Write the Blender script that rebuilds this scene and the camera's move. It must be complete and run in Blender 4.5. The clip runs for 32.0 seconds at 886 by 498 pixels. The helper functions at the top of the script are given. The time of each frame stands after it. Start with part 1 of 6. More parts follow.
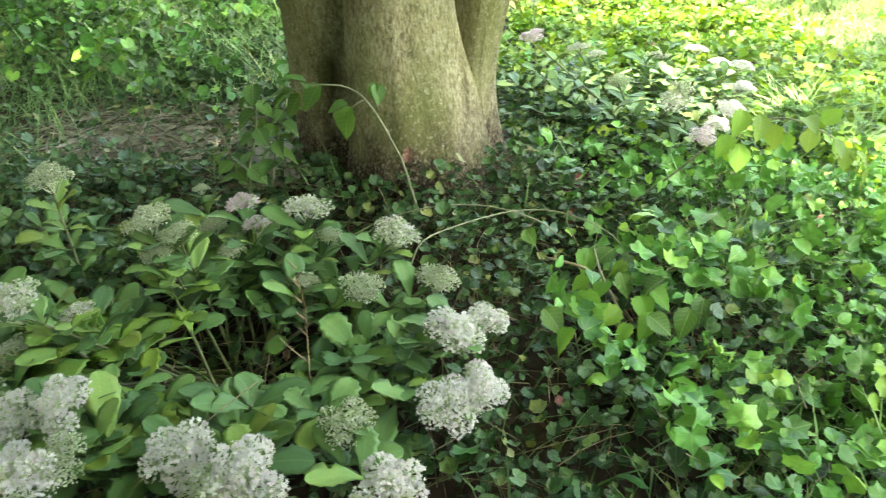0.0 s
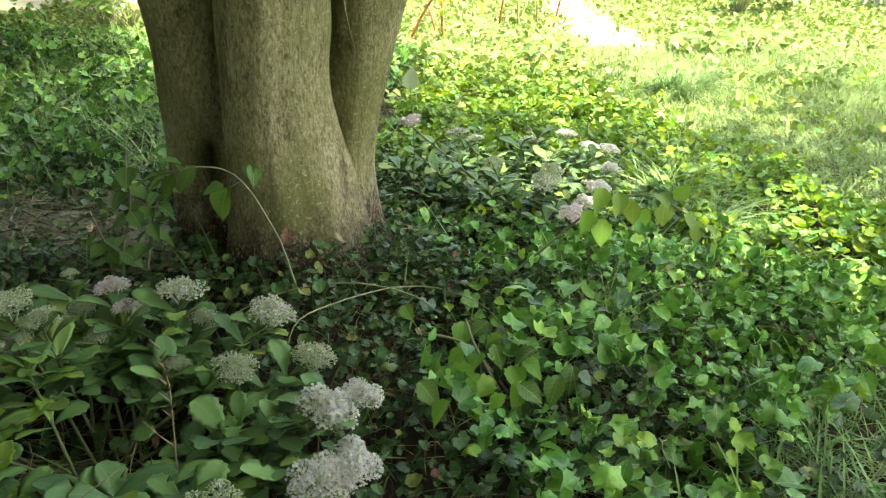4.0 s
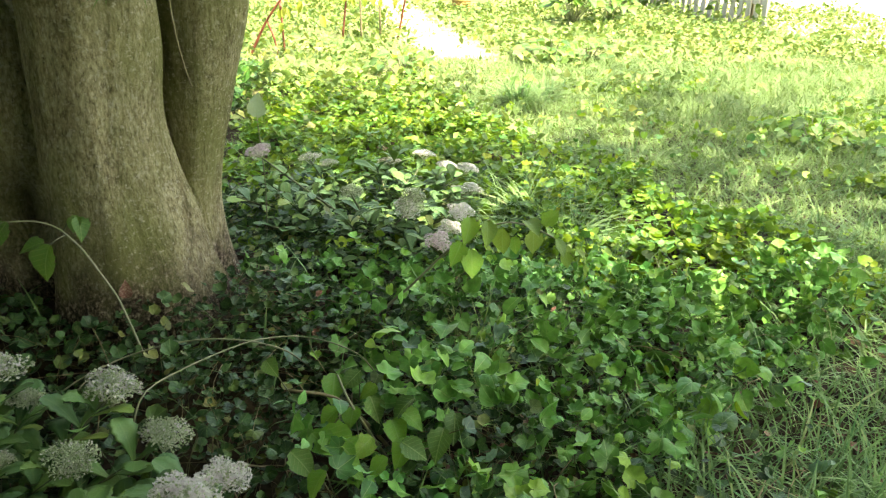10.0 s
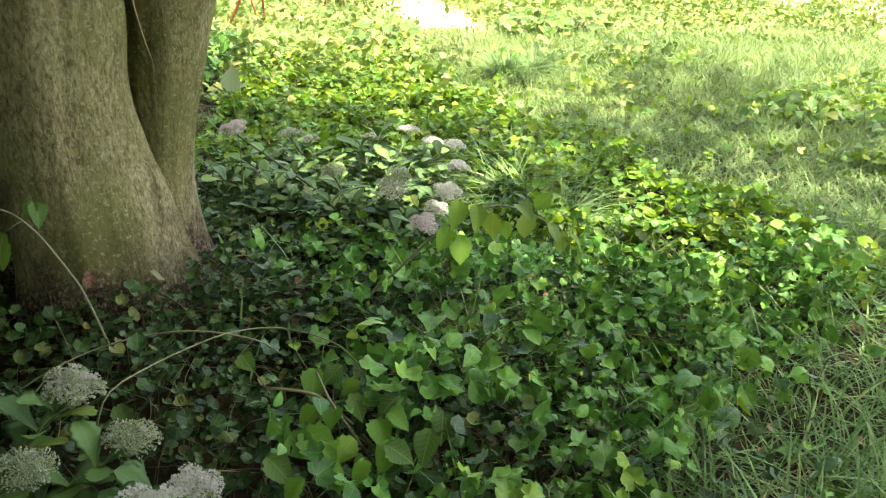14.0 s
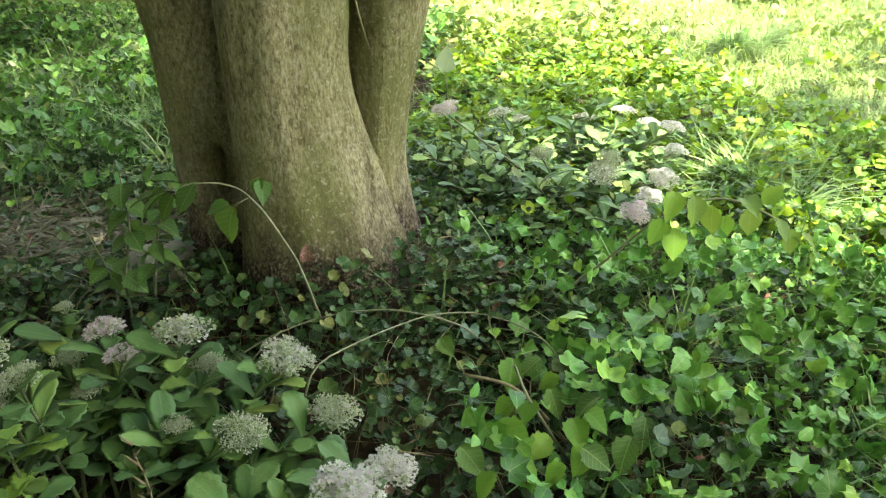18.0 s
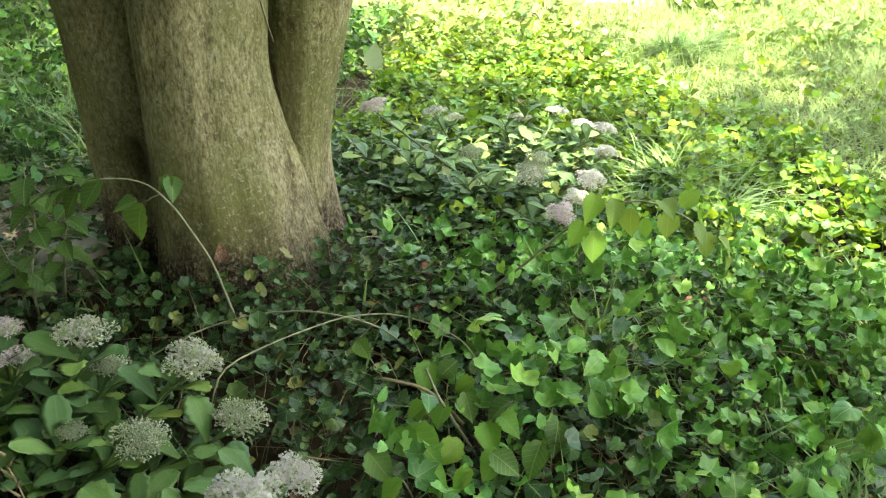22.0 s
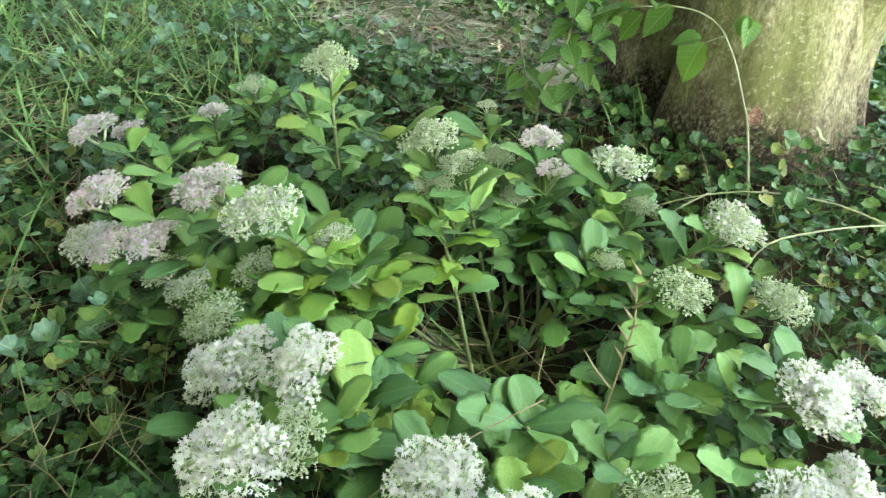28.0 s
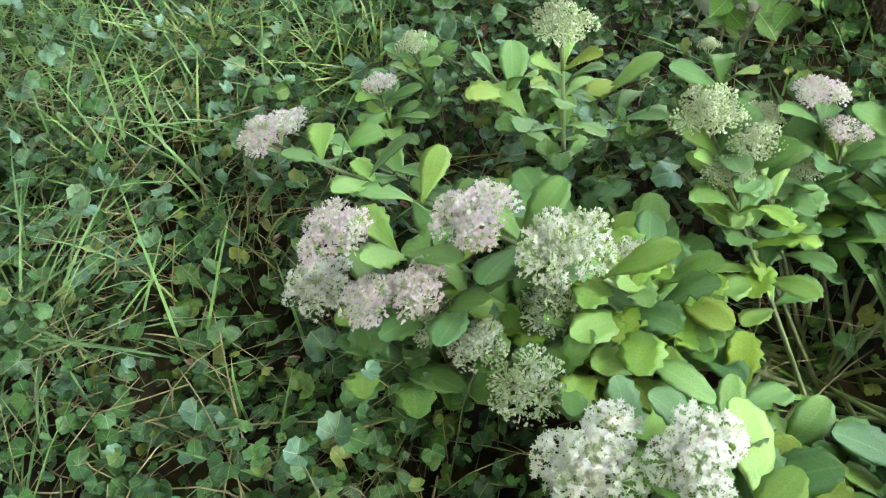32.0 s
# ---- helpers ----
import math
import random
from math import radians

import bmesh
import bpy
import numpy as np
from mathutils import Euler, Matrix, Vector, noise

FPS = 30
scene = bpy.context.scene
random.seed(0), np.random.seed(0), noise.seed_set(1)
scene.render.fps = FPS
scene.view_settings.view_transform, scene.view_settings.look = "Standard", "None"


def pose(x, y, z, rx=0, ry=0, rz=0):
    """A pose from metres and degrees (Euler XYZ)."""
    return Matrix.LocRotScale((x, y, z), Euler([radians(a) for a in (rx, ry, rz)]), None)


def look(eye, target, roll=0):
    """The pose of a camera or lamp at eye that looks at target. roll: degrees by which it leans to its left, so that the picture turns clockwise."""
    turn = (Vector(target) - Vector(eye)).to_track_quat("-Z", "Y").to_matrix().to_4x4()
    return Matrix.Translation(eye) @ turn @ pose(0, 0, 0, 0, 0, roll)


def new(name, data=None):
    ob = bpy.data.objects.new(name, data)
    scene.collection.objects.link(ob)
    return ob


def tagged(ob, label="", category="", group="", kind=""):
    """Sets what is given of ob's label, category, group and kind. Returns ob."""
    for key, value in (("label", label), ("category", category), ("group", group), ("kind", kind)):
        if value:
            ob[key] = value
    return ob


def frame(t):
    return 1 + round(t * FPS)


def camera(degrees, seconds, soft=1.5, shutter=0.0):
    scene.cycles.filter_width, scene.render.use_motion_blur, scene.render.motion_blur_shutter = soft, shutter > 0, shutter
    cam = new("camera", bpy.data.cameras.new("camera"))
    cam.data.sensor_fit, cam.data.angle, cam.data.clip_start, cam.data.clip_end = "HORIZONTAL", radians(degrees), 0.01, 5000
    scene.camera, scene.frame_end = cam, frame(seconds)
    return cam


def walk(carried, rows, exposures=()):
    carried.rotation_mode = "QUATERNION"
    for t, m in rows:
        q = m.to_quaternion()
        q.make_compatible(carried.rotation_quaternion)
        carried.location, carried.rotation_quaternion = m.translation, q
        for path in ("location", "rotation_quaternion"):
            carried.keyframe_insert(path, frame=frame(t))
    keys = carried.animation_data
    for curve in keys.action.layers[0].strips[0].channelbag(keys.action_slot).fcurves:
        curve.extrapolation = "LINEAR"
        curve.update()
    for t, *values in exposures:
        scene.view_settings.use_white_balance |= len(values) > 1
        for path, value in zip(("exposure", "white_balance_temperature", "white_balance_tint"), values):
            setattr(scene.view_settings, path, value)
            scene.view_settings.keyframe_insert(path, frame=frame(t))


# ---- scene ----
cam = camera(58.8, 32.0, soft=1.15, shutter=0.25)
PATH = [
    (0, (0.229, 0.383, 1.136), (-0.258, 2.045, 0.136), -1.4),
    (0.5, (0.26, 0.381, 1.133), (-0.067, 2.093, 0.152), -0.1),
    (1, (0.279, 0.377, 1.138), (0.031, 2.143, 0.233), 1.1),
    (1.5, (0.29, 0.381, 1.142), (0.051, 2.182, 0.304), 1.4),
    (2, (0.305, 0.385, 1.152), (0.084, 2.215, 0.376), 1.5),
    (2.5, (0.306, 0.378, 1.156), (0.086, 2.228, 0.428), 1.1),
    (3, (0.301, 0.361, 1.152), (0.052, 2.216, 0.448), 0.7),
    (3.5, (0.296, 0.356, 1.139), (0.025, 2.19, 0.388), 0.9),
    (4, (0.292, 0.36, 1.135), (0.031, 2.169, 0.324), 0.8),
    (4.5, (0.286, 0.367, 1.136), (0.023, 2.156, 0.282), 0.8),
    (6.5, (0.31, 0.39, 1.141), (0.073, 2.156, 0.233), -0.2),
    (7, (0.314, 0.39, 1.144), (0.078, 2.155, 0.235), -1.1),
    (7.5, (0.323, 0.398, 1.152), (0.073, 2.164, 0.247), -1.8),
    (8, (0.332, 0.406, 1.15), (0.033, 2.183, 0.284), -2.6),
    (8.5, (0.346, 0.407, 1.147), (0.012, 2.193, 0.312), -2.3),
    (9, (0.338, 0.431, 1.143), (0.086, 2.232, 0.311), -1.3),
    (9.5, (0.292, 0.478, 1.149), (0.27, 2.309, 0.345), 1.1),
    (10, (0.257, 0.506, 1.15), (0.36, 2.343, 0.365), 1.5),
    (10.5, (0.252, 0.534, 1.146), (0.46, 2.365, 0.369), 1.6),
    (11, (0.247, 0.549, 1.143), (0.504, 2.371, 0.359), 2.1),
    (11.5, (0.24, 0.559, 1.141), (0.472, 2.38, 0.348), 2.0),
    (12, (0.236, 0.563, 1.137), (0.449, 2.378, 0.324), 2.1),
    (12.5, (0.225, 0.567, 1.136), (0.422, 2.377, 0.309), 1.8),
    (13, (0.225, 0.564, 1.134), (0.418, 2.369, 0.295), 2.4),
    (13.5, (0.239, 0.586, 1.134), (0.42, 2.389, 0.288), 2.5),
    (15.5, (0.295, 0.705, 1.143), (0.23, 2.509, 0.281), -1.1),
    (16, (0.279, 0.716, 1.135), (0.162, 2.512, 0.263), -1.5),
    (16.5, (0.275, 0.711, 1.133), (0.092, 2.497, 0.252), -2.2),
    (17, (0.265, 0.699, 1.138), (0.027, 2.473, 0.246), -1.8),
    (17.5, (0.25, 0.689, 1.138), (-0.062, 2.446, 0.235), -1.7),
    (18, (0.255, 0.681, 1.14), (-0.117, 2.424, 0.233), -2.4),
    (18.5, (0.253, 0.679, 1.144), (-0.154, 2.414, 0.238), -3.4),
    (19, (0.257, 0.675, 1.143), (-0.174, 2.404, 0.235), -4.1),
    (19.5, (0.265, 0.677, 1.142), (-0.181, 2.404, 0.238), -4.1),
    (20, (0.278, 0.688, 1.138), (-0.156, 2.418, 0.232), -3.8),
    (20.5, (0.295, 0.702, 1.136), (-0.095, 2.436, 0.219), -2.8),
    (21, (0.322, 0.721, 1.13), (0.006, 2.473, 0.219), -1.1),
    (21.5, (0.326, 0.722, 1.13), (0.053, 2.48, 0.216), -0.5),
    (22, (0.322, 0.721, 1.129), (0.068, 2.482, 0.216), -0.2),
    (22.5, (0.317, 0.721, 1.129), (0.079, 2.484, 0.216), -0.0),
    (23, (0.312, 0.72, 1.127), (0.081, 2.482, 0.209), 0.5),
    (23.5, (0.307, 0.72, 1.121), (0.055, 2.477, 0.198), 1.0),
    (24, (0.278, 0.708, 1.116), (-0.191, 2.385, 0.133), 1.3),
    (24.5, (0.253, 0.708, 1.112), (-0.396, 2.299, 0.088), 1.2),
    (25, (0.215, 0.692, 1.098), (-0.573, 2.205, 0.053), 0.0),
    (25.5, (0.149, 0.701, 1.091), (-0.756, 2.136, 0.033), -2.1),
    (27.5, (-0.088, 0.677, 1.025), (-0.922, 2.086, -0.124), 2.1),
    (28, (-0.12, 0.645, 1.027), (-0.986, 1.992, -0.171), 3.3),
    (28.5, (-0.157, 0.643, 1.041), (-1.18, 1.886, -0.145), 1.1),
    (29, (-0.256, 0.691, 1.046), (-1.369, 1.844, -0.15), -1.6),
    (29.5, (-0.347, 0.741, 1.067), (-1.528, 1.829, -0.124), -5.0),
    (30, (-0.378, 0.726, 1.063), (-1.597, 1.762, -0.138), -6.5),
    (30.5, (-0.425, 0.714, 1.065), (-1.592, 1.73, -0.201), -5.6),
    (31, (-0.528, 0.72, 1.082), (-1.505, 1.83, -0.265), -4.7),
    (31.5, (-0.611, 0.695, 1.059), (-1.445, 1.864, -0.333), -3.0),
    (32, (-0.682, 0.669, 1.031), (-1.386, 1.87, -0.405), -1.2),
]
EXPOSURES = [(0, 3.78, 8000, 5), (1, 3.17, 8200, 8), (3, 2.55, 8200, 9), (4, 2.88, 8200, 8), (7, 3.08, 8200, 8), (9, 2.98, 8200, 8), (11, 2.42, 8200, 9), (13, 2.5, 8200, 10), (16, 2.75, 8200, 10), (17, 2.98, 8200, 9), (19, 3.23, 8200, 9), (22, 3.1, 8200, 8), (23.5, 3.1, 8100, 7), (25, 3.98, 8000, 6), (28, 4.5, 7700, 4), (30, 4.65, 7850, 9), (32, 4.72, 7850, 9)]
walk(cam, [(t, look(eye, target, roll)) for t, eye, target, roll in PATH], EXPOSURES)

# ---- light ----
world = bpy.data.worlds.new("sky")
scene.world = world
world.use_nodes = True
wn = world.node_tree.nodes
sky = wn.new("ShaderNodeTexSky")
sky.sky_type, sky.sun_disc = "NISHITA", False
sky.air_density, sky.dust_density, sky.ozone_density = 1.0, 4.0, 0.4
SUN_EL, SUN_AZ = 66, 128
sky.sun_elevation, sky.sun_rotation = radians(SUN_EL), radians(SUN_AZ)
world.node_tree.links.new(sky.outputs[0], wn["Background"].inputs[0])
wn["Background"].inputs[1].default_value = 0.15
sun_data = bpy.data.lights.new("sun", "SUN")
sun_data.energy, sun_data.angle, sun_data.color = 3.4, radians(0.5), (1.0, 0.945, 0.83)
sun = new("sun", sun_data)
sun_way = Vector((math.sin(radians(SUN_AZ)) * math.cos(radians(SUN_EL)), math.cos(radians(SUN_AZ)) * math.cos(radians(SUN_EL)), math.sin(radians(SUN_EL))))
sun.matrix_world = look(sun_way * 30, (0, 0, 0))

# ---- small tools ----
rng = np.random.default_rng(7)


def part(name, me, material, parent=None, label="", m=None):
    """One mesh object, under a thing or a part when parent is given."""
    if isinstance(me, bmesh.types.BMesh):
        data = bpy.data.meshes.new(name)
        me.to_mesh(data)
        me.free()
        me = data
    if material is not None and not me.materials:
        me.materials.append(material)
    ob = new(name, me)
    if parent is not None:
        ob.parent = parent
    if m is not None:
        ob.matrix_basis = m
    return tagged(ob, label=label)


def thing(name, x, y, z, label, category, group="", kind=""):
    e = new(name)
    e.empty_display_size = 0.05
    e.matrix_basis = pose(x, y, z)
    return tagged(e, label, category, group, kind)


def mesh_arrays(name, verts, faces, uv=None, smooth=True):
    """A mesh from arrays: faces is one array of triangles or quads; uv: a place on the leaf for each vertex."""
    me = bpy.data.meshes.new(name)
    v, fa = np.asarray(verts, np.float32), np.asarray(faces, np.int32)
    me.vertices.add(len(v))
    me.vertices.foreach_set("co", v.ravel())
    tri = fa[:, 2] == fa[:, 3] if fa.shape[1] == 4 else np.ones(len(fa), bool)
    total = np.where(tri, 3, 4).astype(np.int32)
    keep = np.ones(fa.shape, bool)
    if fa.shape[1] == 4:
        keep[tri, 3] = False
    flat = fa[keep]
    me.loops.add(len(flat))
    me.loops.foreach_set("vertex_index", flat)
    me.polygons.add(len(fa))
    me.polygons.foreach_set("loop_start", np.concatenate([[0], np.cumsum(total)[:-1]]).astype(np.int32))
    me.polygons.foreach_set("loop_total", total)
    me.polygons.foreach_set("use_smooth", np.full(len(fa), smooth))
    if uv is not None:
        layer = me.uv_layers.new(name="leaf")
        layer.data.foreach_set("uv", np.asarray(uv, np.float32)[flat].ravel())
    me.update(calc_edges=True)
    me.validate()
    return me


def many(template, pos, axes, size):
    """Copies of one template at many places, as joined arrays."""
    tv, tf = template
    tv = np.asarray(tv, float)
    n, k = len(pos), len(tv)
    size = np.asarray(size, float).reshape(n, -1)
    if size.shape[1] == 1:
        size = np.repeat(size, 3, axis=1)
    v = np.einsum("nij,nkj->nki", axes, tv[None] * size[:, None, :]) + pos[:, None, :]
    fa = (np.asarray(tf)[None] + (np.arange(n) * k)[:, None, None]).reshape(-1, np.asarray(tf).shape[1])
    return v.reshape(-1, 3), fa, np.tile(tv[:, :2], (n, 1))


def joined(groups):
    vs, fs, us, base = [], [], [], 0
    for v, fa, *uv in groups:
        fa = np.asarray(fa)
        if fa.shape[1] == 3:
            fa = np.concatenate([fa, fa[:, 2:3]], axis=1)
        vs.append(v), fs.append(fa + base), us.append(uv[0] if uv else np.zeros((len(v), 2)))
        base += len(v)
    return np.concatenate(vs), np.concatenate(fs), np.concatenate(us)


def frames_for(n, az, up, roll):
    """Axes: y along the leaf, z its face. az and up in radians."""
    y = np.stack([np.cos(az) * np.cos(up), np.sin(az) * np.cos(up), np.sin(up)], 1)
    side = np.stack([np.sin(az), -np.cos(az), np.zeros(n)], 1)
    z = np.cross(side, y)
    c, s = np.cos(roll)[:, None], np.sin(roll)[:, None]
    x2, z2 = side * c + z * s, z * c - side * s
    return np.stack([x2, y, z2], 2)


def smooth01(a, b, t):
    u = np.clip((t - a) / (b - a), 0, 1)
    return u * u * (3 - 2 * u)


def bumps(x, y):
    return 0.5 * np.sin(x * 2.1 + 1.3 * np.sin(y * 1.4)) * np.sin(y * 1.9 + 0.7) + 0.3 * np.sin(x * 5.3 + y * 2.2) * np.sin(y * 4.7 - x)


def gz(x, y):
    """Height of the soil."""
    x, y = np.asarray(x, float), np.asarray(y, float)
    z = 0.03 + 0.15 * np.exp(-((x + 0.45) ** 2 + (y - 2.6) ** 2) / 0.62)
    z = z + 0.05 * smooth01(-0.9, -1.9, x) * smooth01(5, 3, y)
    near = np.exp(-(x ** 2 + (y - 4) ** 2) / 150)
    return z + 0.018 * bumps(x, y) * near + 0.05 * smooth01(4.5, 6.5, y) * near + 0.06 * smooth01(3.2, 6.5, y) * smooth01(-1.0, -3.0, x)


# ---- materials ----
def material(name):
    ma = bpy.data.materials.new(name)
    ma.use_nodes = True
    return ma, ma.node_tree.nodes, ma.node_tree.links


def ramp(nt, stops):
    r = nt.new("ShaderNodeValToRGB")
    while len(r.color_ramp.elements) < len(stops):
        r.color_ramp.elements.new(0.5)
    for e, (p, c) in zip(r.color_ramp.elements, stops):
        e.position, e.color = p, (*c, 1)
    return r


def leaf_material(name, stops, through_colour, share=0.35, rough=0.45, mottle=60, by_object=False, gloss=0.4, vein=0.35, ribs=7.0, even=0.28, radial=False):
    """A leaf: varied green, pale veins, a waxy coat, and light coming through it."""
    ma, n, l = material(name)
    p = n["Principled BSDF"]
    pick = n.new("ShaderNodeObjectInfo") if by_object else n.new("ShaderNodeNewGeometry")
    r = ramp(n, stops)
    l.new(pick.outputs["Random" if by_object else "Random Per Island"], r.inputs[0])
    tex = n.new("ShaderNodeTexCoord")
    no = n.new("ShaderNodeTexNoise")
    no.inputs["Scale"].default_value, no.inputs["Detail"].default_value = mottle, 4
    l.new(tex.outputs["Object"], no.inputs["Vector"])
    big = n.new("ShaderNodeTexNoise")
    big.inputs["Scale"].default_value = mottle / 12
    l.new(tex.outputs["Object"], big.inputs["Vector"])
    hsv = n.new("ShaderNodeHueSaturation")
    mr = n.new("ShaderNodeMapRange")
    mr.inputs[1].default_value, mr.inputs[2].default_value, mr.inputs[3].default_value, mr.inputs[4].default_value = 0.3, 0.7, 1 - even, 1 + even
    l.new(no.outputs[0], mr.inputs[0])
    l.new(mr.outputs[0], hsv.inputs["Value"])
    mr2 = n.new("ShaderNodeMapRange")
    mr2.inputs[1].default_value, mr2.inputs[2].default_value, mr2.inputs[3].default_value, mr2.inputs[4].default_value = 0.3, 0.7, 0.485, 0.515
    l.new(big.outputs[0], mr2.inputs[0])
    l.new(mr2.outputs[0], hsv.inputs["Hue"])
    l.new(r.outputs[0], hsv.inputs["Color"])
    sep = n.new("ShaderNodeSeparateXYZ")
    l.new(tex.outputs["Object" if by_object else "UV"], sep.inputs[0])

    def calc(kind, a, b=None, c=None):
        m = n.new("ShaderNodeMath")
        m.operation = kind
        for i, q in enumerate((a, b, c)):
            if q is None:
                continue
            if isinstance(q, (int, float)):
                m.inputs[i].default_value = q
            else:
                l.new(q, m.inputs[i])
        return m.outputs[0]

    ax = calc("ABSOLUTE", sep.outputs[0])
    run = calc("MULTIPLY", calc("SUBTRACT", sep.outputs[1], calc("MULTIPLY", ax, 0.75)), ribs)
    wave = calc("PINGPONG", run, 0.5)
    side_rib = calc("GREATER_THAN", wave, 0.44)
    if radial:
        up = sep.outputs[1]
        away = calc("SQRT", calc("ADD", calc("MULTIPLY", ax, ax), calc("MULTIPLY", up, up)))
        wave = calc("PINGPONG", calc("MULTIPLY", calc("ARCTAN2", ax, up), 1.3), 0.5)
        side_rib = calc("LESS_THAN", calc("MULTIPLY", wave, away), 0.014)
        wave = calc("MULTIPLY", wave, away)
    mid_rib = calc("LESS_THAN", ax, 0.016)
    rib = calc("MULTIPLY", calc("MAXIMUM", calc("MULTIPLY", side_rib, 0.6), mid_rib), vein)
    vmix = n.new("ShaderNodeMix")
    vmix.data_type = "RGBA"
    l.new(rib, vmix.inputs[0])
    l.new(hsv.outputs[0], vmix.inputs[6])
    vmix.inputs[7].default_value = (0.3, 0.42, 0.16, 1)
    l.new(vmix.outputs[2], p.inputs["Base Color"])
    p.inputs["Roughness"].default_value = rough
    p.inputs["Specular IOR Level"].default_value = gloss
    bump = n.new("ShaderNodeBump")
    bump.inputs["Strength"].default_value, bump.inputs["Distance"].default_value = 0.35, 0.004
    if ribs and not by_object:
        l.new(calc("ADD", calc("MULTIPLY", wave, 0.8 if radial else 0.5), calc("MULTIPLY", no.outputs[0], 0.8)), bump.inputs["Height"])
        bump.inputs["Strength"].default_value = 0.7
    else:
        l.new(no.outputs[0], bump.inputs["Height"])
    l.new(bump.outputs[0], p.inputs["Normal"])
    tr = n.new("ShaderNodeBsdfTranslucent")
    mixc = n.new("ShaderNodeMix")
    mixc.data_type = "RGBA"
    mixc.inputs[0].default_value = 0.6
    l.new(hsv.outputs[0], mixc.inputs[6])
    mixc.inputs[7].default_value = (*through_colour, 1)
    l.new(mixc.outputs[2], tr.inputs[0])
    mx = n.new("ShaderNodeMixShader")
    mx.inputs[0].default_value = share
    l.new(p.outputs[0], mx.inputs[1])
    l.new(tr.outputs[0], mx.inputs[2])
    l.new(mx.outputs[0], n["Material Output"].inputs[0])
    return ma


def plain_material(name, stops, scale=30, rough=0.8, bump=0.4, dist=0.005, stretch=(1, 1, 1), detail=6, gloss=0.3):
    """A rough surface with two scales of variation and fine relief."""
    ma, n, l = material(name)
    p = n["Principled BSDF"]
    tex = n.new("ShaderNodeTexCoord")
    mp = n.new("ShaderNodeMapping")
    mp.inputs["Scale"].default_value = stretch
    l.new(tex.outputs["Object"], mp.inputs[0])
    no = n.new("ShaderNodeTexNoise")
    no.inputs["Scale"].default_value, no.inputs["Detail"].default_value = scale, detail
    l.new(mp.outputs[0], no.inputs["Vector"])
    lo = n.new("ShaderNodeTexNoise")
    lo.inputs["Scale"].default_value, lo.inputs["Detail"].default_value = scale / 9, 3
    l.new(mp.outputs[0], lo.inputs["Vector"])
    add = n.new("ShaderNodeMath")
    add.operation = "MULTIPLY_ADD"
    add.inputs[1].default_value, add.inputs[2].default_value = 0.5, 0
    l.new(no.outputs[0], add.inputs[0])
    add2 = n.new("ShaderNodeMath")
    add2.operation = "MULTIPLY_ADD"
    add2.inputs[1].default_value = 0.5
    l.new(lo.outputs[0], add2.inputs[0])
    l.new(add.outputs[0], add2.inputs[2])
    r = ramp(n, stops)
    l.new(add2.outputs[0], r.inputs[0])
    l.new(r.outputs[0], p.inputs["Base Color"])
    p.inputs["Roughness"].default_value = rough
    p.inputs["Specular IOR Level"].default_value = gloss
    b = n.new("ShaderNodeBump")
    b.inputs["Strength"].default_value, b.inputs["Distance"].default_value = bump, dist
    l.new(no.outputs[0], b.inputs["Height"])
    l.new(b.outputs[0], p.inputs["Normal"])
    return ma


SOIL = plain_material("soil", [(0.3, (0.00885, 0.00567, 0.00329)), (0.5, (0.0265, 0.0177, 0.00923)), (0.62, (0.0514, 0.0355, 0.0197)), (0.72, (0.0953, 0.0709, 0.0427))], 45, 0.95, 0.8, 0.01)


